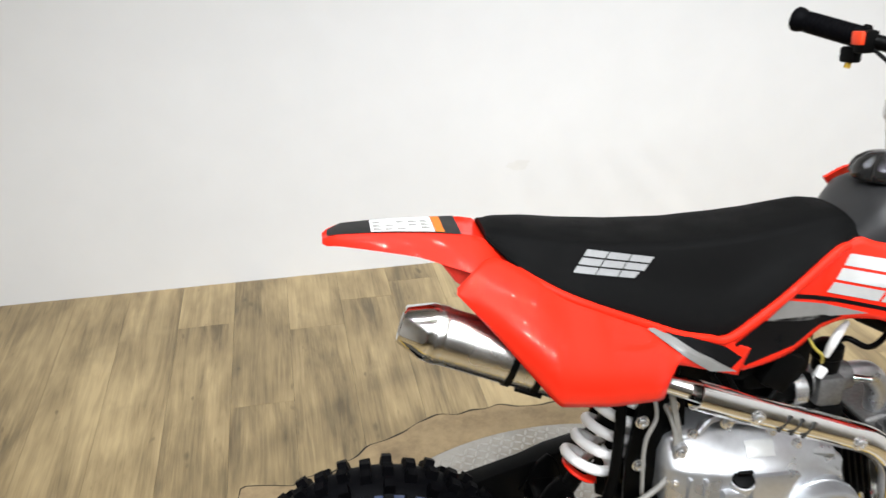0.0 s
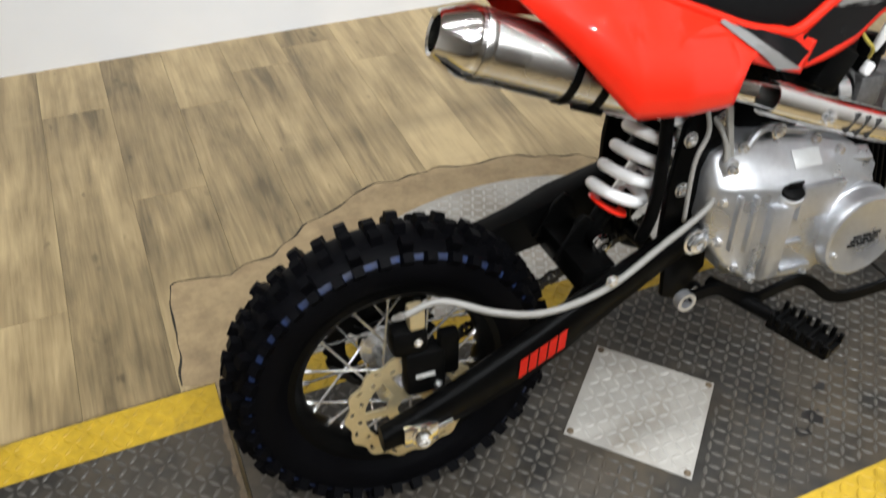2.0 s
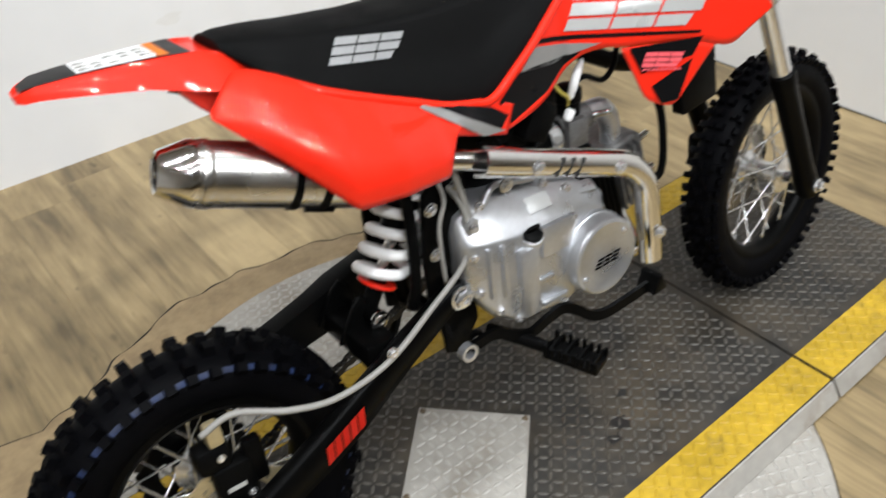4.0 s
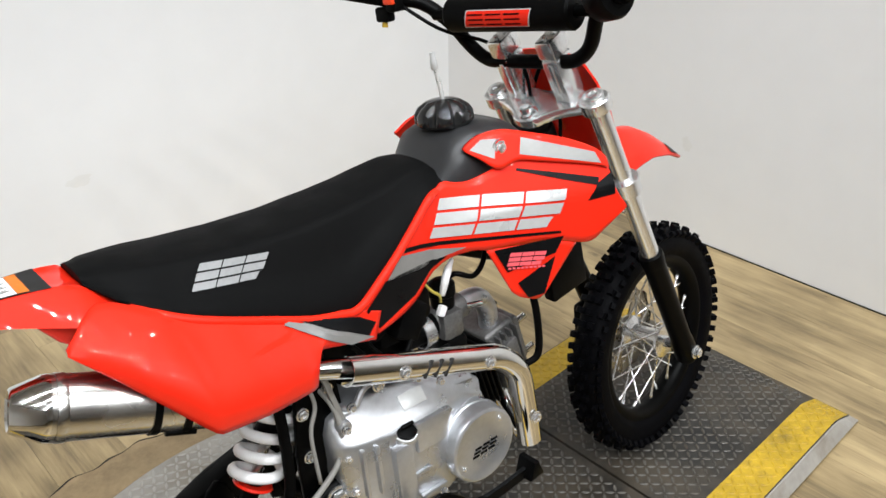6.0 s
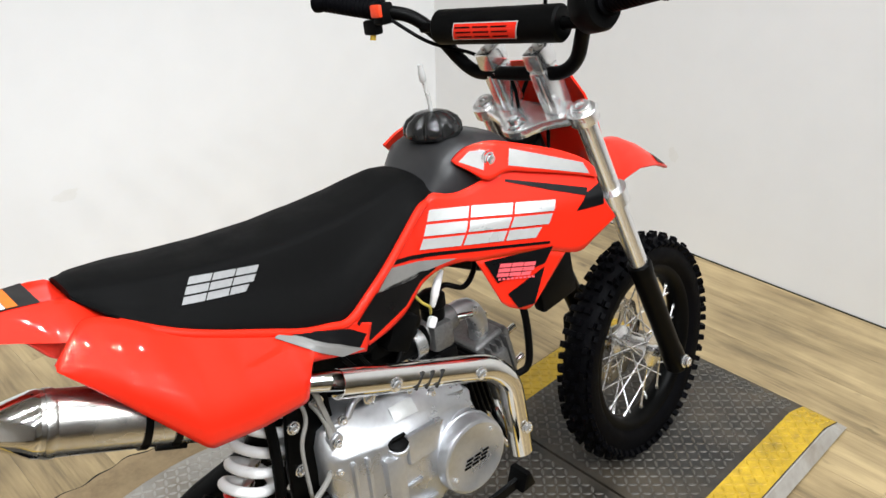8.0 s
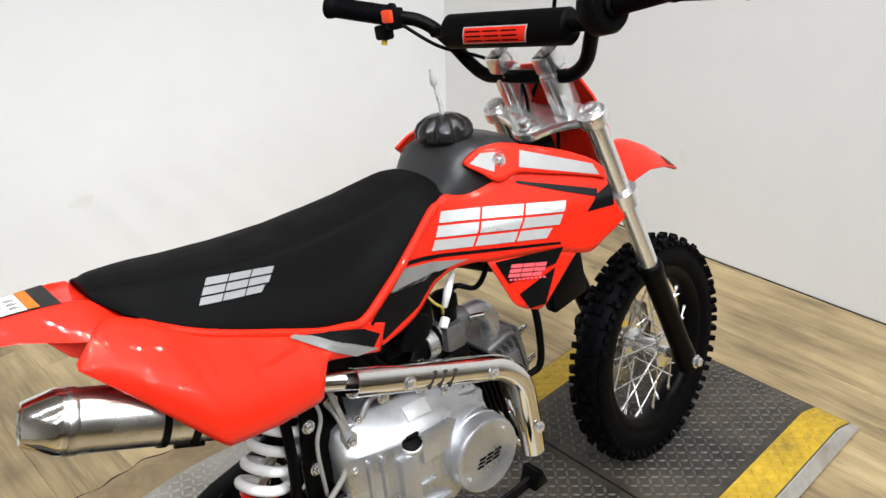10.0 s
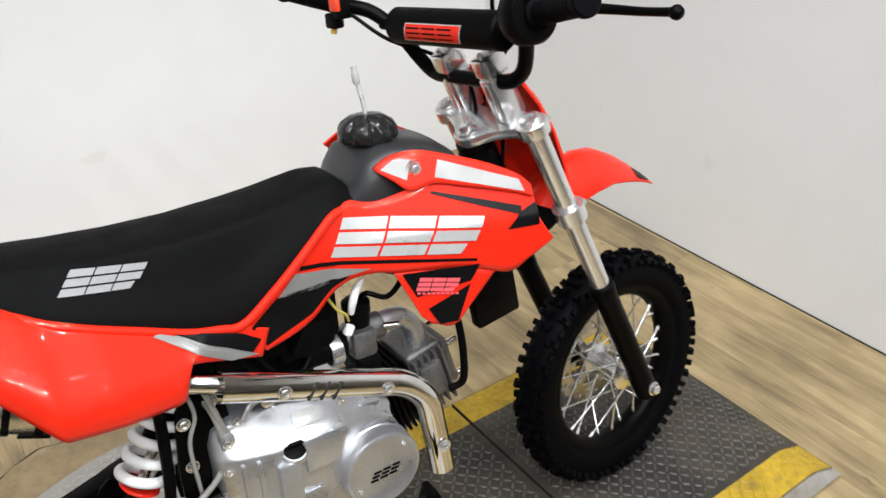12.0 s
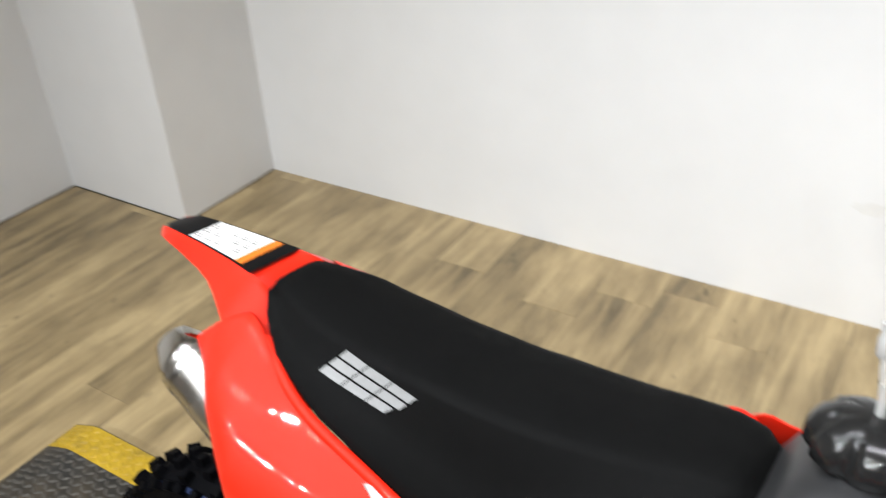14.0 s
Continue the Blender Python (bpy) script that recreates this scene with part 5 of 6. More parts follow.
for s in (-1, 1):
    bm = bmesh.new()
    add_shell(bm, A_TOP, A_BOT, shroud_y, 0.003, 70, 12)
    add_shell(bm, B_TOP, B_BOT, lambda x, z, v: shroud_y(x, z) + 0.001, 0.003, 24, 10)
    shroud = bpart("front_shroud", mirrored(bm, s), RED, "glossy red front shroud with silver and black graphics", angle=35)
    bm = bmesh.new()
    add_shell(bm, W_T, W_B, wing_y, 0.006, 40, 8)
    wing = part("shroud_wing", mirrored(bm, s), RED, shroud, "raised red upper wing", angle=35)
    for name, quads, surf, m_, lab in (
            ("silver_film", [((0.671, 0.818), (0.701, 0.801), (0.713, 0.826), (0.691, 0.8285))], wing_y, FLASH, "silver graphic"),
            ("silver_film", [((0.738, 0.800), (0.852, 0.7655), (0.848, 0.782), (0.748, 0.8215))], wing_y, FLASH, "silver graphic"),
            ("arrow_film", [((0.729, 0.7785), (0.795, 0.752), (0.797, 0.761), (0.731, 0.7815)), ((0.795, 0.752), (0.841, 0.735), (0.846, 0.7455), (0.797, 0.761)), ((0.821, 0.716), (0.866, 0.7165), (0.8665, 0.7485), (0.841, 0.738))], shroud_y, DECAL_BLACK, "black arrow graphic"),
            ("swoosh_film", [((0.497, 0.6885), (0.56, 0.6815), (0.632, 0.692), (0.527, 0.7125))], shroud_y, FLASH, "silver swoosh"),
            ("swoosh_film", [((0.455, 0.6635), (0.472, 0.631), (0.543, 0.650), (0.495, 0.6895)), ((0.495, 0.6895), (0.543, 0.650), (0.573, 0.671), (0.603, 0.6865))], shroud_y, DECAL_BLACK, "black swoosh"),
            ("line_film", [((0.533, 0.7145), (0.775, 0.677), (0.775, 0.681), (0.537, 0.720))], shroud_y, DECAL_BLACK, "thin black line"),
            ("lower_film", [((0.688, 0.638), (0.764, 0.649), (0.779, 0.672), (0.671, 0.676)), ((0.702, 0.617), (0.716, 0.5895), (0.742, 0.590), (0.763, 0.644))], lambda x, z: shroud_y(x, z) + 0.0, DECAL_BLACK, "black lower graphic")):
        bm = bmesh.new()
        for q in quads:
            quad_sheet(bm, q, surf, 0.0013, 8)
        part(name, mirrored(bm, s), m_, shroud, lab)
    if s < 0:
        emblem((0.580, 0.718), (0.768, 0.690), (0.606, 0.768), shroud_y, SILVER, shroud, 0.0022)
        small_red = material("pink_red_film", (0.75, 0.10, 0.12), 0.4)
        emblem((0.686, 0.648), (0.742, 0.637), (0.694, 0.667), shroud_y, small_red, shroud, 0.0026)
        bm = bmesh.new()
        for k in range(9):
            x0 = 0.688 + k * 0.0065
            quad_sheet(bm, ((x0, 0.6425 - k * 0.0012), (x0 + 0.0045, 0.6415 - k * 0.0012), (x0 + 0.0048, 0.6445 - k * 0.0012), (x0 + 0.0003, 0.6455 - k * 0.0012)), shroud_y, 0.0026, 1)
        part("emblem_line", bm, small_red, shroud, "fine red line of marks")
    bm = bmesh.new()
    bolt(bm, 0.717, s * 0.097 if s > 0 else -0.097, 0.812, 0.008, 0.006, s)
    add_lathe(bm, [(0.008, -0.002), (0.014, 0.0), (0.0135, 0.002)], Matrix.Translation((0.717, s * 0.0955, 0.812)) @ Matrix.Rotation(radians(90 if s < 0 else -90), 4, "X"), 20)
    part("shroud_bolt", bm, POLISHED, shroud)

# tank
bm = bmesh.new()
secs = []
for x, zt, zl, w in ((0.622, 0.775, 0.74, 0.050), (0.640, 0.790, 0.735, 0.062), (0.652, 0.812, 0.73, 0.070), (0.668, 0.832, 0.73, 0.077), (0.70, 0.842, 0.73, 0.080), (0.745, 0.838, 0.73, 0.080), (0.785, 0.828, 0.73, 0.070), (0.815, 0.806, 0.735, 0.056), (0.835, 0.78, 0.745, 0.040)):
    ring = []
    for k in range(28):
        a = 2 * math.pi * k / 28
        c, sn = math.cos(a), math.sin(a)
        p = 0.62
        ring.append((x, w * math.copysign(abs(c) ** p, c), (zt + zl) / 2 + (zt - zl) / 2 * math.copysign(abs(sn) ** p, sn)))
    secs.append(ring)
add_loft(bm, secs)
bmesh.ops.recalc_face_normals(bm, faces=bm.faces)
tank = bpart("fuel_tank", bm, TANK, "dark grey moulded plastic fuel tank")
bm = bmesh.new()
lobes = 72
prof = [(0.040, 0.0), (0.044, 0.004), (0.0435, 0.016), (0.038, 0.025), (0.026, 0.033), (0.012, 0.036)]
rings = []
for r, h in prof:
    ring = []
    for i in range(lobes):
        a = 2 * math.pi * i / lobes
        dip = max(0.0, math.cos(7 * a)) ** 2
        k = 1 - 0.24 * dip * (1 if 0.003 < h < 0.030 else 0.25)
        ring.append((0.699 + r * k * math.cos(a), r * k * math.sin(a), 0.838 + h))
    rings.append(ring)
add_loft(bm, rings)
part("fuel_cap", bm, material("gloss_black_plastic", (0.012, 0.012, 0.012), 0.16, vary=0.1, rough_vary=0.05), tank, "glossy black lobed fuel cap", angle=60)
CLEAR = material("milky_clear_hose", (0.75, 0.75, 0.73), 0.25, vary=0.05)
CLEAR.node_tree.nodes["Principled BSDF"].inputs["Transmission Weight"].default_value = 0.6
bm = bmesh.new()
add_tube(bm, [(0.699, 0, 0.872), (0.697, 0, 0.89), (0.693, 0, 0.91), (0.690, 0, 0.924)], 0.0034, 12)
part("vent_hose", bm, CLEAR, tank, "short clear vent hose")
bm = bmesh.new()
add_lathe(bm, [(0.0042, 0), (0.0052, 0.002), (0.0052, 0.013), (0.004, 0.018), (0.004, 0.025), (0, 0.025)], along((0.690, 0, 0.918), (0.687, 0, 0.945)), 16)
part("vent_valve", bm, SILVER, tank, "pale grey vent valve")

# fork
fork_t, fork_b = Vector((0.908, 0, 0.838)), Vector((1.170, 0, 0.272))
for s in (-1, 1):
    a, b = fork_t + Vector((0, s * 0.098, 0)), fork_b + Vector((0, s * 0.098, 0))
    bm = bmesh.new()
    add_rod(bm, a, a.lerp(b, 0.62), 0.0165, seg=28)
    leg = bpart("fork_leg", bm, POLISHED, "polished fork tube in a black lower leg", front=True)
    bm = bmesh.new()
    n_ = (b - a).length
    add_lathe(bm, [(0.017, n_ * 0.555), (0.0215, n_ * 0.56), (0.0225, n_ * 0.575), (0.0215, n_ * 0.60), (0.0205, n_ * 0.61), (0.0205, n_ * 0.93), (0.0225, n_ * 0.96), (0.0225, n_ * 1.03), (0.017, n_ * 1.045), (0, n_ * 1.045)], along(a, b), 28)
    part("lower_leg", bm, BLACK, leg, "black fork lower")
    bm = bmesh.new()
    bolt(bm, b.x, s * 0.120, b.z, 0.010, 0.012, s)
    part("axle_nut", bm, POLISHED, leg)
    bm = bmesh.new()
    add_lathe(bm, [(0.0165, 0), (0.0165, -0.002), (0.0145, -0.0035), (0.008, -0.0035), (0.007, 0.0), (0, 0.0)], along(a, b), 24)
    part("fork_cap", bm, POLISHED, leg)
bm = bmesh.new()
top_m = Matrix.Translation(fork_t.lerp(fork_b, 0.02)) @ Matrix.Rotation(radians(-RAKE), 4, "Y")
for s in (-1, 1):
    add_lathe(bm, [(0.017, -0.014), (0.0235, -0.014), (0.0245, -0.012), (0.0245, 0.006), (0.0225, 0.008), (0.017, 0.008)], top_m @ Matrix.Translation((0, s * 0.098, 0)), 32, close=True)
    add_rod(bm, top_m @ Vector((0.024, s * 0.098 - 0.010, -0.003)), top_m @ Vector((0.024, s * 0.098 + 0.010, -0.003)), 0.005)
half = [(-0.040 + 0.027 * math.cos(a_), 0.030 * math.sin(a_)) for a_ in np.linspace(math.pi, 0.62 * math.pi, 7)] + [(-0.036, 0.045), (-0.026, 0.066), (-0.020, 0.084), (0.014, 0.084), (0.024, 0.062), (0.018, 0.03), (0.014, 0.0)]
outline = half + [(x, -y) for x, y in half[-2:0:-1]]
tops = [[bm.verts.new(top_m @ Vector((x * k, y * k, z))) for x, y in outline] for z, k in ((-0.012, 0.97), (-0.010, 1.0), (0.003, 1.0), (0.005, 0.97))]
for lo_, hi_ in zip(tops, tops[1:]):
    for i in range(len(outline)):
        bm.faces.new((lo_[i], lo_[(i + 1) % len(outline)], hi_[(i + 1) % len(outline)], hi_[i]))
bm.faces.new(tops[0][::-1])
bm.faces.new(tops[-1])
add_lathe(bm, [(0.018, -0.03), (0.020, -0.012), (0.016, 0.008), (0.011, 0.010), (0.011, 0.018), (0.007, 0.019), (0.006, 0.014), (0, 0.014)], top_m @ Matrix.Translation((-0.046, 0, 0)), 24)
clamp = bpart("triple_clamp", bm, POLISHED, "polished aluminium triple clamp", front=True)
low_m = Matrix.Translation(fork_t.lerp(fork_b, 0.295)) @ Matrix.Rotation(radians(-RAKE), 4, "Y")
for s in (-1, 1):
    bm = bmesh.new()
    add_lathe(bm, [(0.017, -0.014), (0.0255, -0.014), (0.0255, 0.014), (0.017, 0.014)], low_m @ Matrix.Translation((0, s * 0.098, 0)), 28, close=True)
    add_rod(bm, low_m @ Vector((0.024, s * 0.098 - 0.012, 0.004)), low_m @ Vector((0.024, s * 0.098 + 0.012, 0.004)), 0.006)
    part("lower_clamp", bm, POLISHED, clamp, "polished lower fork clamp")
bm = bmesh.new()
add_box(bm, (-0.042, -0.085, -0.012), (-0.010, 0.085, 0.010), 0.005, low_m)
part("lower_bridge", bm, BLACK, clamp, "black bridge between the fork legs")
for s in (-1, 1):
    bm = bmesh.new()
    r_m = top_m @ Matrix.Translation((0.008, s * 0.048, 0.006))
    add_box(bm, (-0.022, -0.015, -0.002), (0.020, 0.015, 0.074), 0.004, r_m)
    add_box(bm, (-0.0245, -0.004, 0.004), (-0.021, 0.004, 0.068), 0.001, r_m)
    add_box(bm, (-0.023, -0.0155, 0.076), (0.021, 0.0155, 0.108), 0.004, r_m)
    for dx in (-0.011, 0.011):
        add_lathe(bm, [(0.0045, 0.107), (0.0045, 0.114), (0.0025, 0.114), (0.002, 0.110), (0, 0.110)], r_m @ Matrix.Translation((dx, 0, 0)), 12)
    part("bar_riser", bm, POLISHED, clamp, "tall polished handlebar riser")

# handlebar
bm = bmesh.new()
bar = [(0.766, 0.300, 1.028), (0.804, 0.200, 1.008), (0.828, 0.165, 0.996), (0.852, 0.137, 0.965), (0.872, 0.112, 0.922), (0.876, 0.085, 0.901), (0.874, 0.05, 0.898)]
bar = [(x, y, z + 0.05 * max(0.0, y - 0.15)) for x, y, z in bar] + [(x, -y, z) for x, y, z in bar[::-1]]
add_tube(bm, bar, 0.0112, 14, 6)
add_rod(bm, (0.836, 0.152, 0.978), (0.836, -0.152, 0.978), 0.0085)
handlebar = bpart("handlebar", bm, BLACK, "black braced handlebar with a padded crossbar", front=True)
handlebar.matrix_basis = TURNED @ Matrix.Translation((0.868, 0, 0.0)) @ Matrix.Rotation(radians(4.5), 4, "Z") @ Matrix.Translation((-0.858, 0, -0.006))
bm = bmesh.new()
add_lathe(bm, [(0.010, 0), (0.024, 0), (0.0275, 0.004), (0.0275, 0.226), (0.024, 0.23), (0.010, 0.23)], along((0.836, 0.115, 0.978), (0.836, -0.115, 0.978)), 32)
pad = part("crossbar_pad", bm, BLACK_PLASTIC, handlebar, "round black foam crossbar pad with a red emblem")


def pad_sheet(y0, y1, a0, a1, r, m_, name, lab, slant=0.0):
    bm_ = bmesh.new()
    rows_ = []
    for i in range(9):
        rows_.append([bm_.verts.new((0.836 - r * math.cos(a0 + (a1 - a0) * k / 8), y0 + (y1 - y0) * i / 8 - slant * k / 8, 0.978 + r * math.sin(a0 + (a1 - a0) * k / 8))) for k in range(9)])
    for a, b in zip(rows_, rows_[1:]):
        for k in range(8):
            bm_.faces.new((a[k], b[k], b[k + 1], a[k + 1]))
    return part(name, bm_, m_, handlebar, lab)


pad_sheet(0.072, -0.048, -0.66, 0.34, 0.0281, SILVER, "pad_patch", "silver-edged patch", 0.008)
pad_sheet(0.070, -0.046, -0.60, 0.28, 0.0285, RED, "pad_patch", "red patch", 0.008)
for k in range(3):
    for j in range(3):
        pad_sheet(0.062 - k * 0.034, 0.033 - k * 0.034, -0.48 + j * 0.26, -0.40 + j * 0.26, 0.0289, BLACK, "pad_bar", "black bar on the patch", 0.001)
for s in (-1, 1):
    bm = bmesh.new()
    a, b = Vector((0.802, s * 0.205, 1.012 if s > 0 else 1.009)), Vector((0.764, s * 0.305, 1.037 if s > 0 else 1.029))
    n_ = (b - a).length
    prof = [(0.0115, 0), (0.0205, 0), (0.0205, 0.006), (0.0155, 0.009)]
    for k in range(12):
        h = 0.012 + k * (n_ - 0.022) / 12
        prof += [(0.0168, h), (0.0168, h + 0.0045), (0.0156, h + 0.005), (0.0156, h + 0.0068)]
    prof += [(0.0175, n_ - 0.006), (0.0195, n_), (0.0195, n_ + 0.006), (0.017, n_ + 0.009), (0, n_ + 0.009)]
    add_lathe(bm, prof, along(a, b), 24)
    part("grip", bm, RUBBER, handlebar, "ribbed black rubber grip", angle=30)
bm = bmesh.new()
thr = along((0.808, -0.168, 1.003), (0.800, -0.204, 1.009))
add_lathe(bm, [(0.012, 0), (0.034, 0.0), (0.038, 0.005), (0.038, 0.028), (0.034, 0.034), (0.012, 0.034)], thr, 32)
add_box(bm, (0.785, -0.205, 1.02), (0.82, -0.172, 1.048), 0.006)
add_box(bm, (0.81, -0.20, 0.985), (0.845, -0.170, 1.022), 0.006)
part("throttle_housing", bm, BLACK_PLASTIC, handlebar, "black throttle housing")
bm = bmesh.new()
add_tube(bm, [(0.838, -0.178, 1.008), (0.856, -0.21, 1.008), (0.866, -0.26, 1.006), (0.868, -0.31, 1.004), (0.864, -0.352, 1.005)], 0.006, 10, radii=[0.009, 0.008, 0.0065, 0.0055, 0.0055])
bmesh.ops.create_icosphere(bm, subdivisions=2, radius=0.0095, matrix=Matrix.Translation((0.863, -0.360, 1.005)))
part("brake_lever", bm, BLACK, handlebar, "black front brake lever with a ball end")
bm = bmesh.new()
add_box(bm, (0.786, 0.168, 0.988), (0.822, 0.196, 1.03), 0.005)
add_box(bm, (0.790, 0.196, 0.968), (0.814, 0.232, 0.998), 0.005)
kill = part("kill_switch", bm, BLACK_PLASTIC, handlebar, "black switch block with a red rocker and a yellow button")
kill.matrix_basis = Matrix.Translation((-0.008 + 0.2 * 0.80, 0.012 + 0.2 * 0.19, 0.2 * 1.005)) @ Matrix.Scale(0.8, 4)
bm = bmesh.new()
add_box(bm, (0.774, 0.184, 1.004), (0.782, 0.204, 1.024), 0.002)
part("rocker", bm, material("orange_red_switch", (0.80, 0.055, 0.012), 0.4), handlebar, "orange-red rocker switch")
bm = bmesh.new()
add_rod(bm, (0.793, 0.221, 0.982), (0.790, 0.222, 0.967), 0.005)
part("button", bm, YELLOW, handlebar, "yellow button")
for pts, r in (([(0.80, -0.185, 1.044), (0.805, -0.15, 1.052), (0.83, -0.10, 1.035), (0.87, -0.06, 0.97), (0.91, -0.03, 0.86), (0.90, -0.03, 0.76)], 0.0032),
               ([(0.80, 0.19, 1.0), (0.835, 0.14, 0.955), (0.88, 0.08, 0.925), (0.90, 0.03, 0.88), (0.90, 0.02, 0.78)], 0.0032),
               ([(0.85, -0.18, 1.01), (0.90, -0.12, 1.00), (0.93, -0.02, 0.93), (0.935, 0.04, 0.84), (0.97, 0.075, 0.72), (1.05, 0.08, 0.50)], 0.0036)):
    bm = bmesh.new()
    add_tube(bm, pts, r, 8)
    part("cable", bm, BLACK_PLASTIC, handlebar)

# front number plate and fender
bm = bmesh.new()
secs = []
for x, z, w, back in ((0.928, 0.905, 0.062, 0.030), (0.955, 0.888, 0.074, 0.035), (0.988, 0.850, 0.080, 0.04), (1.016, 0.80, 0.082, 0.04), (1.038, 0.745, 0.080, 0.04), (1.050, 0.70, 0.076, 0.038), (1.056, 0.655, 0.064, 0.034), (1.058, 0.615, 0.048, 0.03)):
    front_ = [(x - back * (abs(k) / 5) ** 2.2, w * k / 5, z) for k in range(-5, 6)]
    back_ = [(a - 0.004, b * 0.985, c - 0.001) for a, b, c in front_]
    secs.append(front_ + back_[::-1])
add_loft(bm, secs)
bmesh.ops.recalc_face_normals(bm, faces=bm.faces)
bpart("number_plate", bm, RED, "red front number plate shell", front=True, angle=50)
bm = bmesh.new()
secs = []
for x, z, w, d in ((0.985, 0.655, 0.030, 0.020), (1.02, 0.690, 0.042, 0.040), (1.06, 0.716, 0.050, 0.062), (1.10, 0.728, 0.055, 0.062), (1.14, 0.724, 0.058, 0.052), (1.18, 0.705, 0.058, 0.040), (1.21, 0.685, 0.055, 0.028), (1.24, 0.660, 0.050, 0.014), (1.260, 0.643, 0.042, 0.006), (1.268, 0.636, 0.030, 0.003)):
    out_ = [(x, w * k / 6, z - d * (abs(k) / 6) ** 2.5) for k in range(-6, 7)]
    in_ = [(a, b * 0.97, c - 0.0035) for a, b, c in out_]
    secs.append(out_ + in_[::-1])
add_loft(bm, secs)
bmesh.ops.recalc_face_normals(bm, faces=bm.faces)
front_fender = bpart("front_fender", bm, RED, "pointed red front fender", front=True, angle=50)
bm = bmesh.new()
rows = []
for x, z, w, d in ((1.205, 0.6888, 0.0555, 0.0297), (1.225, 0.673, 0.0526, 0.021), (1.245, 0.656, 0.048, 0.0123)):
    rows.append([bm.verts.new((x, s_ * w, z + 0.0015 - d * abs(s_) ** 2.5)) for s_ in (-0.98, -0.9, -0.8, -0.68)])
for a, b in zip(rows, rows[1:]):
    for k in range(3):
        bm.faces.new((a[k], b[k], b[k + 1], a[k + 1]))
part("fender_film", bm, DECAL_BLACK, front_fender, "black flash on the fender")
bm = bmesh.new()
add_box(bm, (1.06, 0.062, 0.30), (1.12, 0.09, 0.37), 0.01)
add_box(bm, (1.09, 0.07, 0.26), (1.16, 0.09, 0.32), 0.008)
bpart("front_caliper", bm, BLACK_PLASTIC, "black front brake caliper", front=True)


# ---- marks and small details of the room ----
def ragged(bm, cx, cy, r, z, seed, squash=1.0, n=36):
    """A flat patch with an uneven outline."""
    rr = random.Random(seed)
    ph = [rr.uniform(0, 6.28) for _ in range(4)]
    ring = []
    for i in range(n):
        a = 2 * math.pi * i / n
        k = 1 + 0.16 * math.sin(2 * a + ph[0]) + 0.12 * math.sin(3 * a + ph[1]) + 0.09 * math.sin(7 * a + ph[2]) + rr.uniform(-0.07, 0.07)
        ring.append(bm.verts.new((cx + r * k * math.cos(a), cy + r * k * squash * math.sin(a), z)))
    bm.faces.new(ring)


for cx, cy, r, sd in ((0.092, -0.152, 0.052, 3), (0.645, -0.143, 0.017, 5), (0.70, -0.10, 0.010, 8), (0.612, -0.16, 0.012, 9)):
    bm = bmesh.new()
    ragged(bm, cx, cy, r, 0.0006, sd, 0.8)
    ragged(bm, cx + r * 1.1, cy + r * 0.4, r * 0.16, 0.0006, sd + 20, 0.8, 14)
    ragged(bm, cx - r * 0.9, cy - r * 0.7, r * 0.12, 0.0006, sd + 30, 0.8, 14)
    part("oil_stain", bm, OIL, platform, "black oily stain", smooth=False)
bm = bmesh.new()
for k in range(30):
    y = YN + STRIPE + 0.004 + k * (YF - YN - 2 * STRIPE) / 30
    add_box(bm, (XR - 0.012 - 0.002 * math.sin(k * 1.7), y, -0.0002), (XR - 0.0035, y + 0.0155, 0.0009), 0)
part("joint_dirt", bm, RUST, platform, "brown dirt along the joint", smooth=False)


def crack_radius(a):
    """Distance of the torn floor edge from the turntable's middle, by angle in degrees."""
    base = interp(a, ((45, 0.690), (70, 0.682), (95, 0.712), (115, 0.728), (130, 0.742), (136, 0.765), (140, 0.862), (143, 0.840), (148, 0.785), (156, 0.765)))
    return base + 0.007 * math.sin(a * 0.19) + 0.006 * math.sin(a * 0.47 + 1) + 0.004 * math.sin(a * 1.05) * math.sin(a * 0.11)


bm = bmesh.new()
rows = []
for i in range(150):
    a = 45 + 111 * i / 149
    r, w = crack_radius(a), 0.0017 + 0.0009 * math.sin(a * 0.83)
    c, s = math.cos(radians(a)), math.sin(radians(a))
    rows.append((bm.verts.new((DISC[0] + (r - w) * c, DISC[1] + (r - w) * s, FLOOR_Z + 0.0008)), bm.verts.new((DISC[0] + (r + w) * c, DISC[1] + (r + w) * s, FLOOR_Z + 0.0008))))
for a, b in zip(rows, rows[1:]):
    bm.faces.new((a[0], a[1], b[1], b[0]))
part("torn_edge", bm, UNDER, floor, "torn edge of the vinyl round the turntable", smooth=False)
bm = bmesh.new()
rows = []
for i in range(150):
    a = 45 + 111 * i / 149
    c, s = math.cos(radians(a)), math.sin(radians(a))
    rows.append([bm.verts.new((DISC[0] + r * c, DISC[1] + r * s, FLOOR_Z + 0.0004)) for r in (0.616, crack_radius(a) - 0.0005)])
for a, b in zip(rows, rows[1:]):
    bm.faces.new((a[0], a[1], b[1], b[0]))
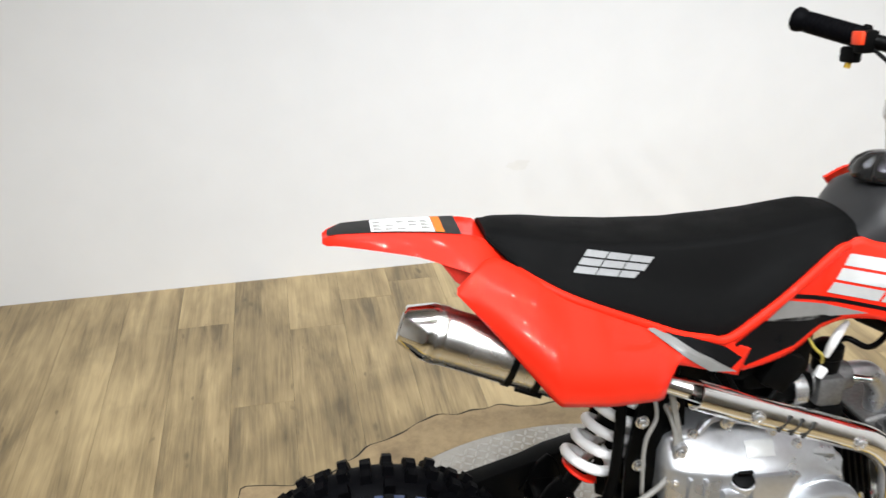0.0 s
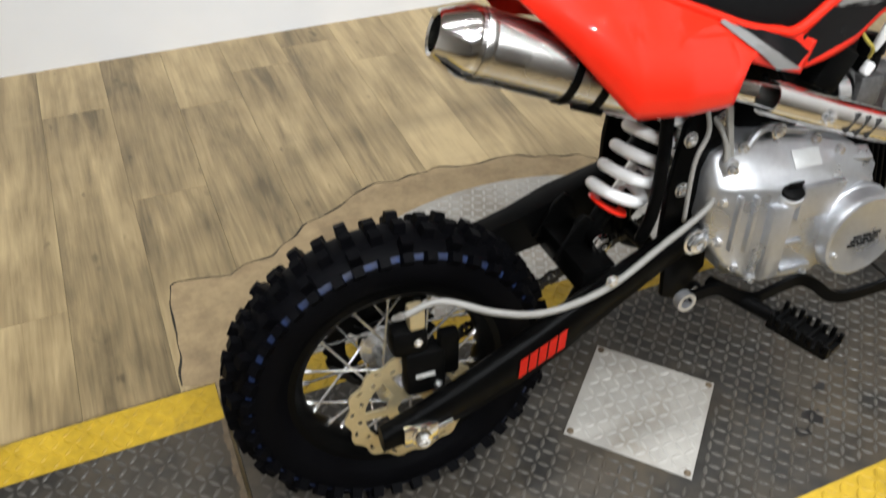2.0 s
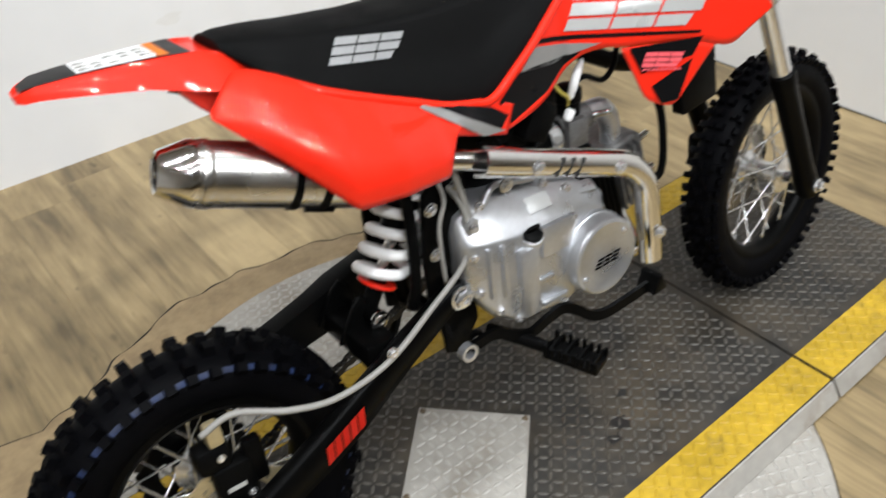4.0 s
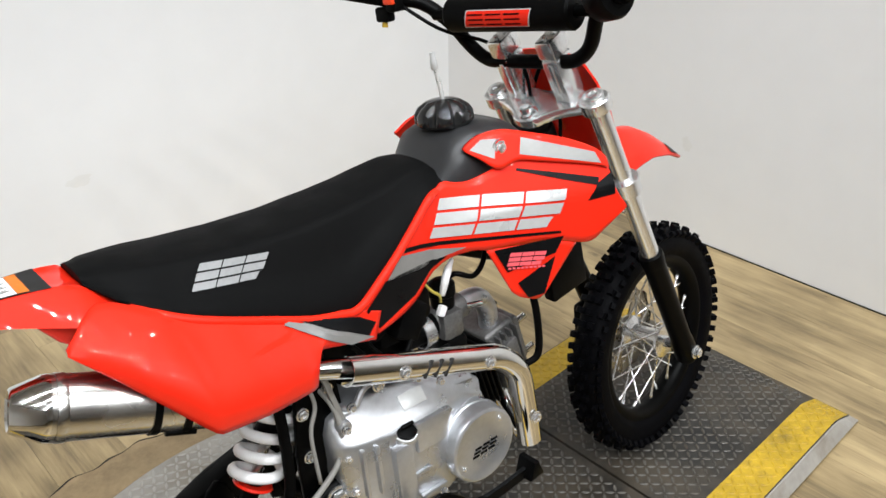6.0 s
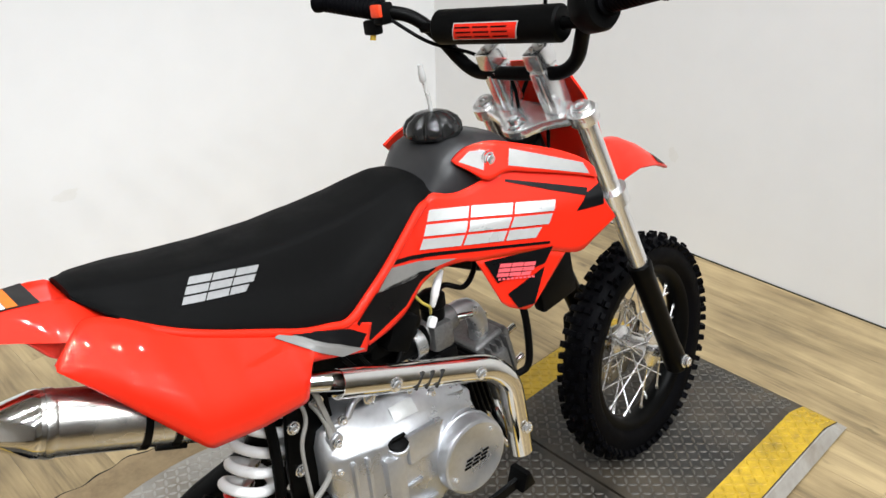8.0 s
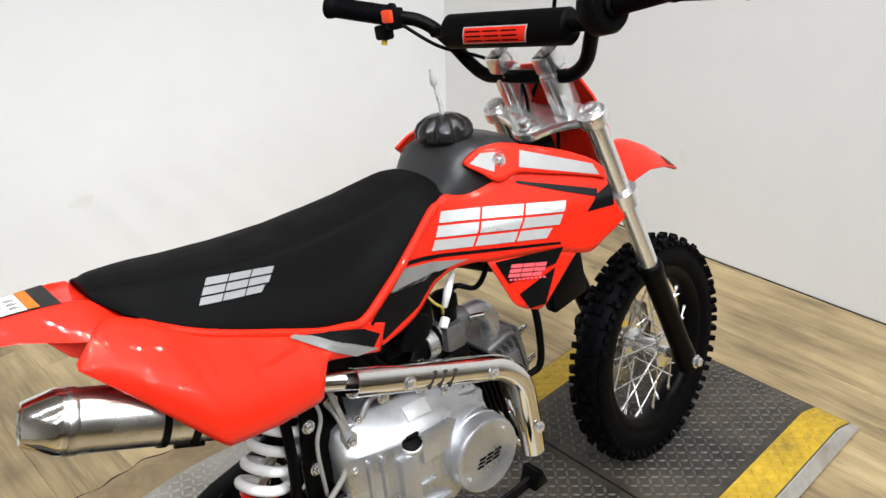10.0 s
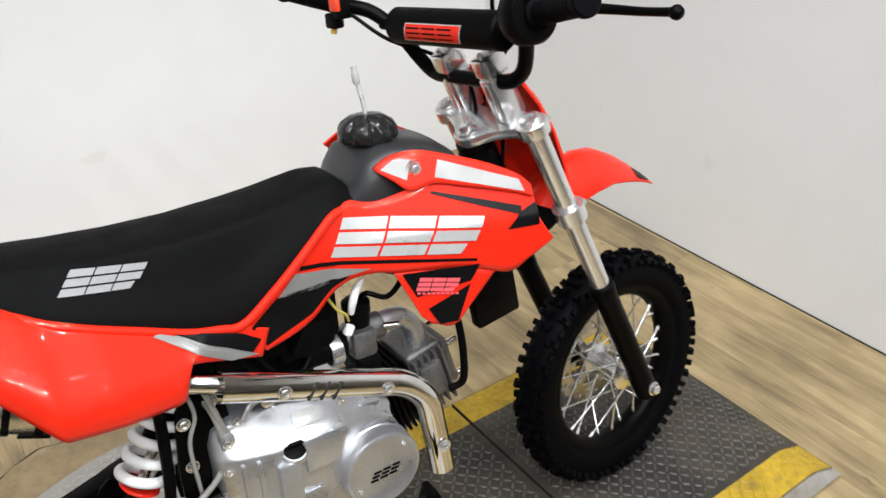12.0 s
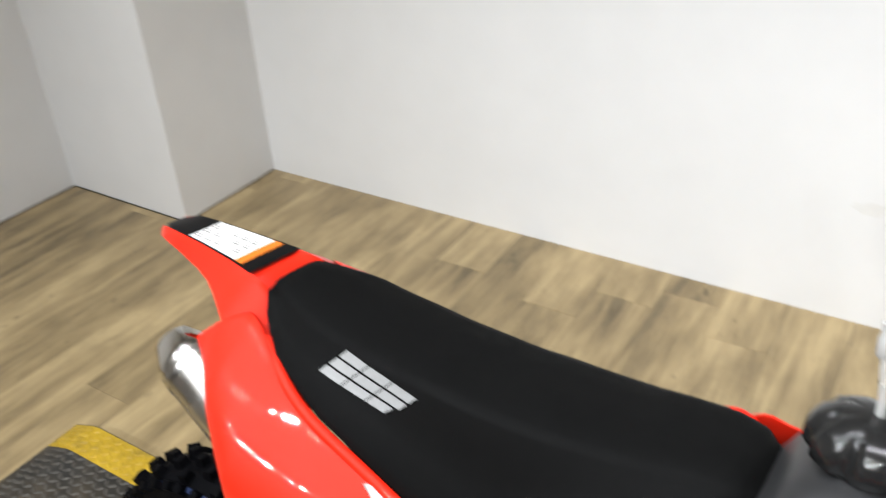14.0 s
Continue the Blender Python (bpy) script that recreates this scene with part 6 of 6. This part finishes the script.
SUBFLOOR = material("bare_tan_subfloor", (0.34, 0.245, 0.13), 0.6, vary=0.22, scale=9, bump=0.2, bump_scale=120)
tint(SUBFLOOR, (0.16, 0.11, 0.06), 9.0, 0.45, 0.68, 0.8)
part("bare_ring", bm, SUBFLOOR, floor, "bare tan floor inside the torn edge", smooth=False)
bm = bmesh.new()
add_lathe(bm, [(0.6115, 0.0005), (0.6155, 0.0005)], pose(DISC[0], DISC[1], FLOOR_Z), 128)
part("turntable_gap", bm, UNDER, floor, "dark gap round the turntable", smooth=False)

SCUFF = material("grey_wall_scuff", (0.775, 0.77, 0.755), 0.7, vary=0.04, scale=40)
for name, m_, cx, cy, r, sd, sq in (("wall_scuff", pose(X1 - 0.0006, 0.43, 0.26, 0, -90, 0), 0, 0, 0.022, 2, 0.7), ("wall_scuff", pose(X1 - 0.0006, 0.86, 0.29, 0, -90, 0), 0, 0, 0.012, 4, 0.4),
                                    ("wall_scuff", pose(0.62, Y1 - 0.0006, 0.27, 90, 0, 0), 0, 0, 0.04, 6, 0.35)):
    bm = bmesh.new()
    ragged(bm, cx, cy, r, 0, sd, sq)
    ob = part(name, bm, SCUFF, bpy.data.objects["wall_east" if "-90" in name or m_.translation.x > 2 else "wall_north"], "faint grey scuff", smooth=False)
    ob.matrix_basis = m_

for name, lo, hi in (("trim_east", (X1 - 0.004, Y0, FLOOR_Z), (X1 - 0.0005, Y1 - 0.005, FLOOR_Z + 0.003)),
                     ("trim_west", (X0 + 0.0005, Y0, FLOOR_Z), (X0 + 0.004, 1.043, FLOOR_Z + 0.0025)), ("trim_box", (X0 + 0.005, 1.044, FLOOR_Z), (-1.23, 1.0475, FLOOR_Z + 0.0025)),
                     ("trim_box_side", (-1.2295, 1.044, FLOOR_Z), (-1.226, Y1 - 0.005, FLOOR_Z + 0.0025))):
    bm = bmesh.new()
    add_box(bm, lo, hi)
    tagged(part(name, bm, UNDER, smooth=False), "thin dark gap at the foot of the wall", "trim", kind="structure")
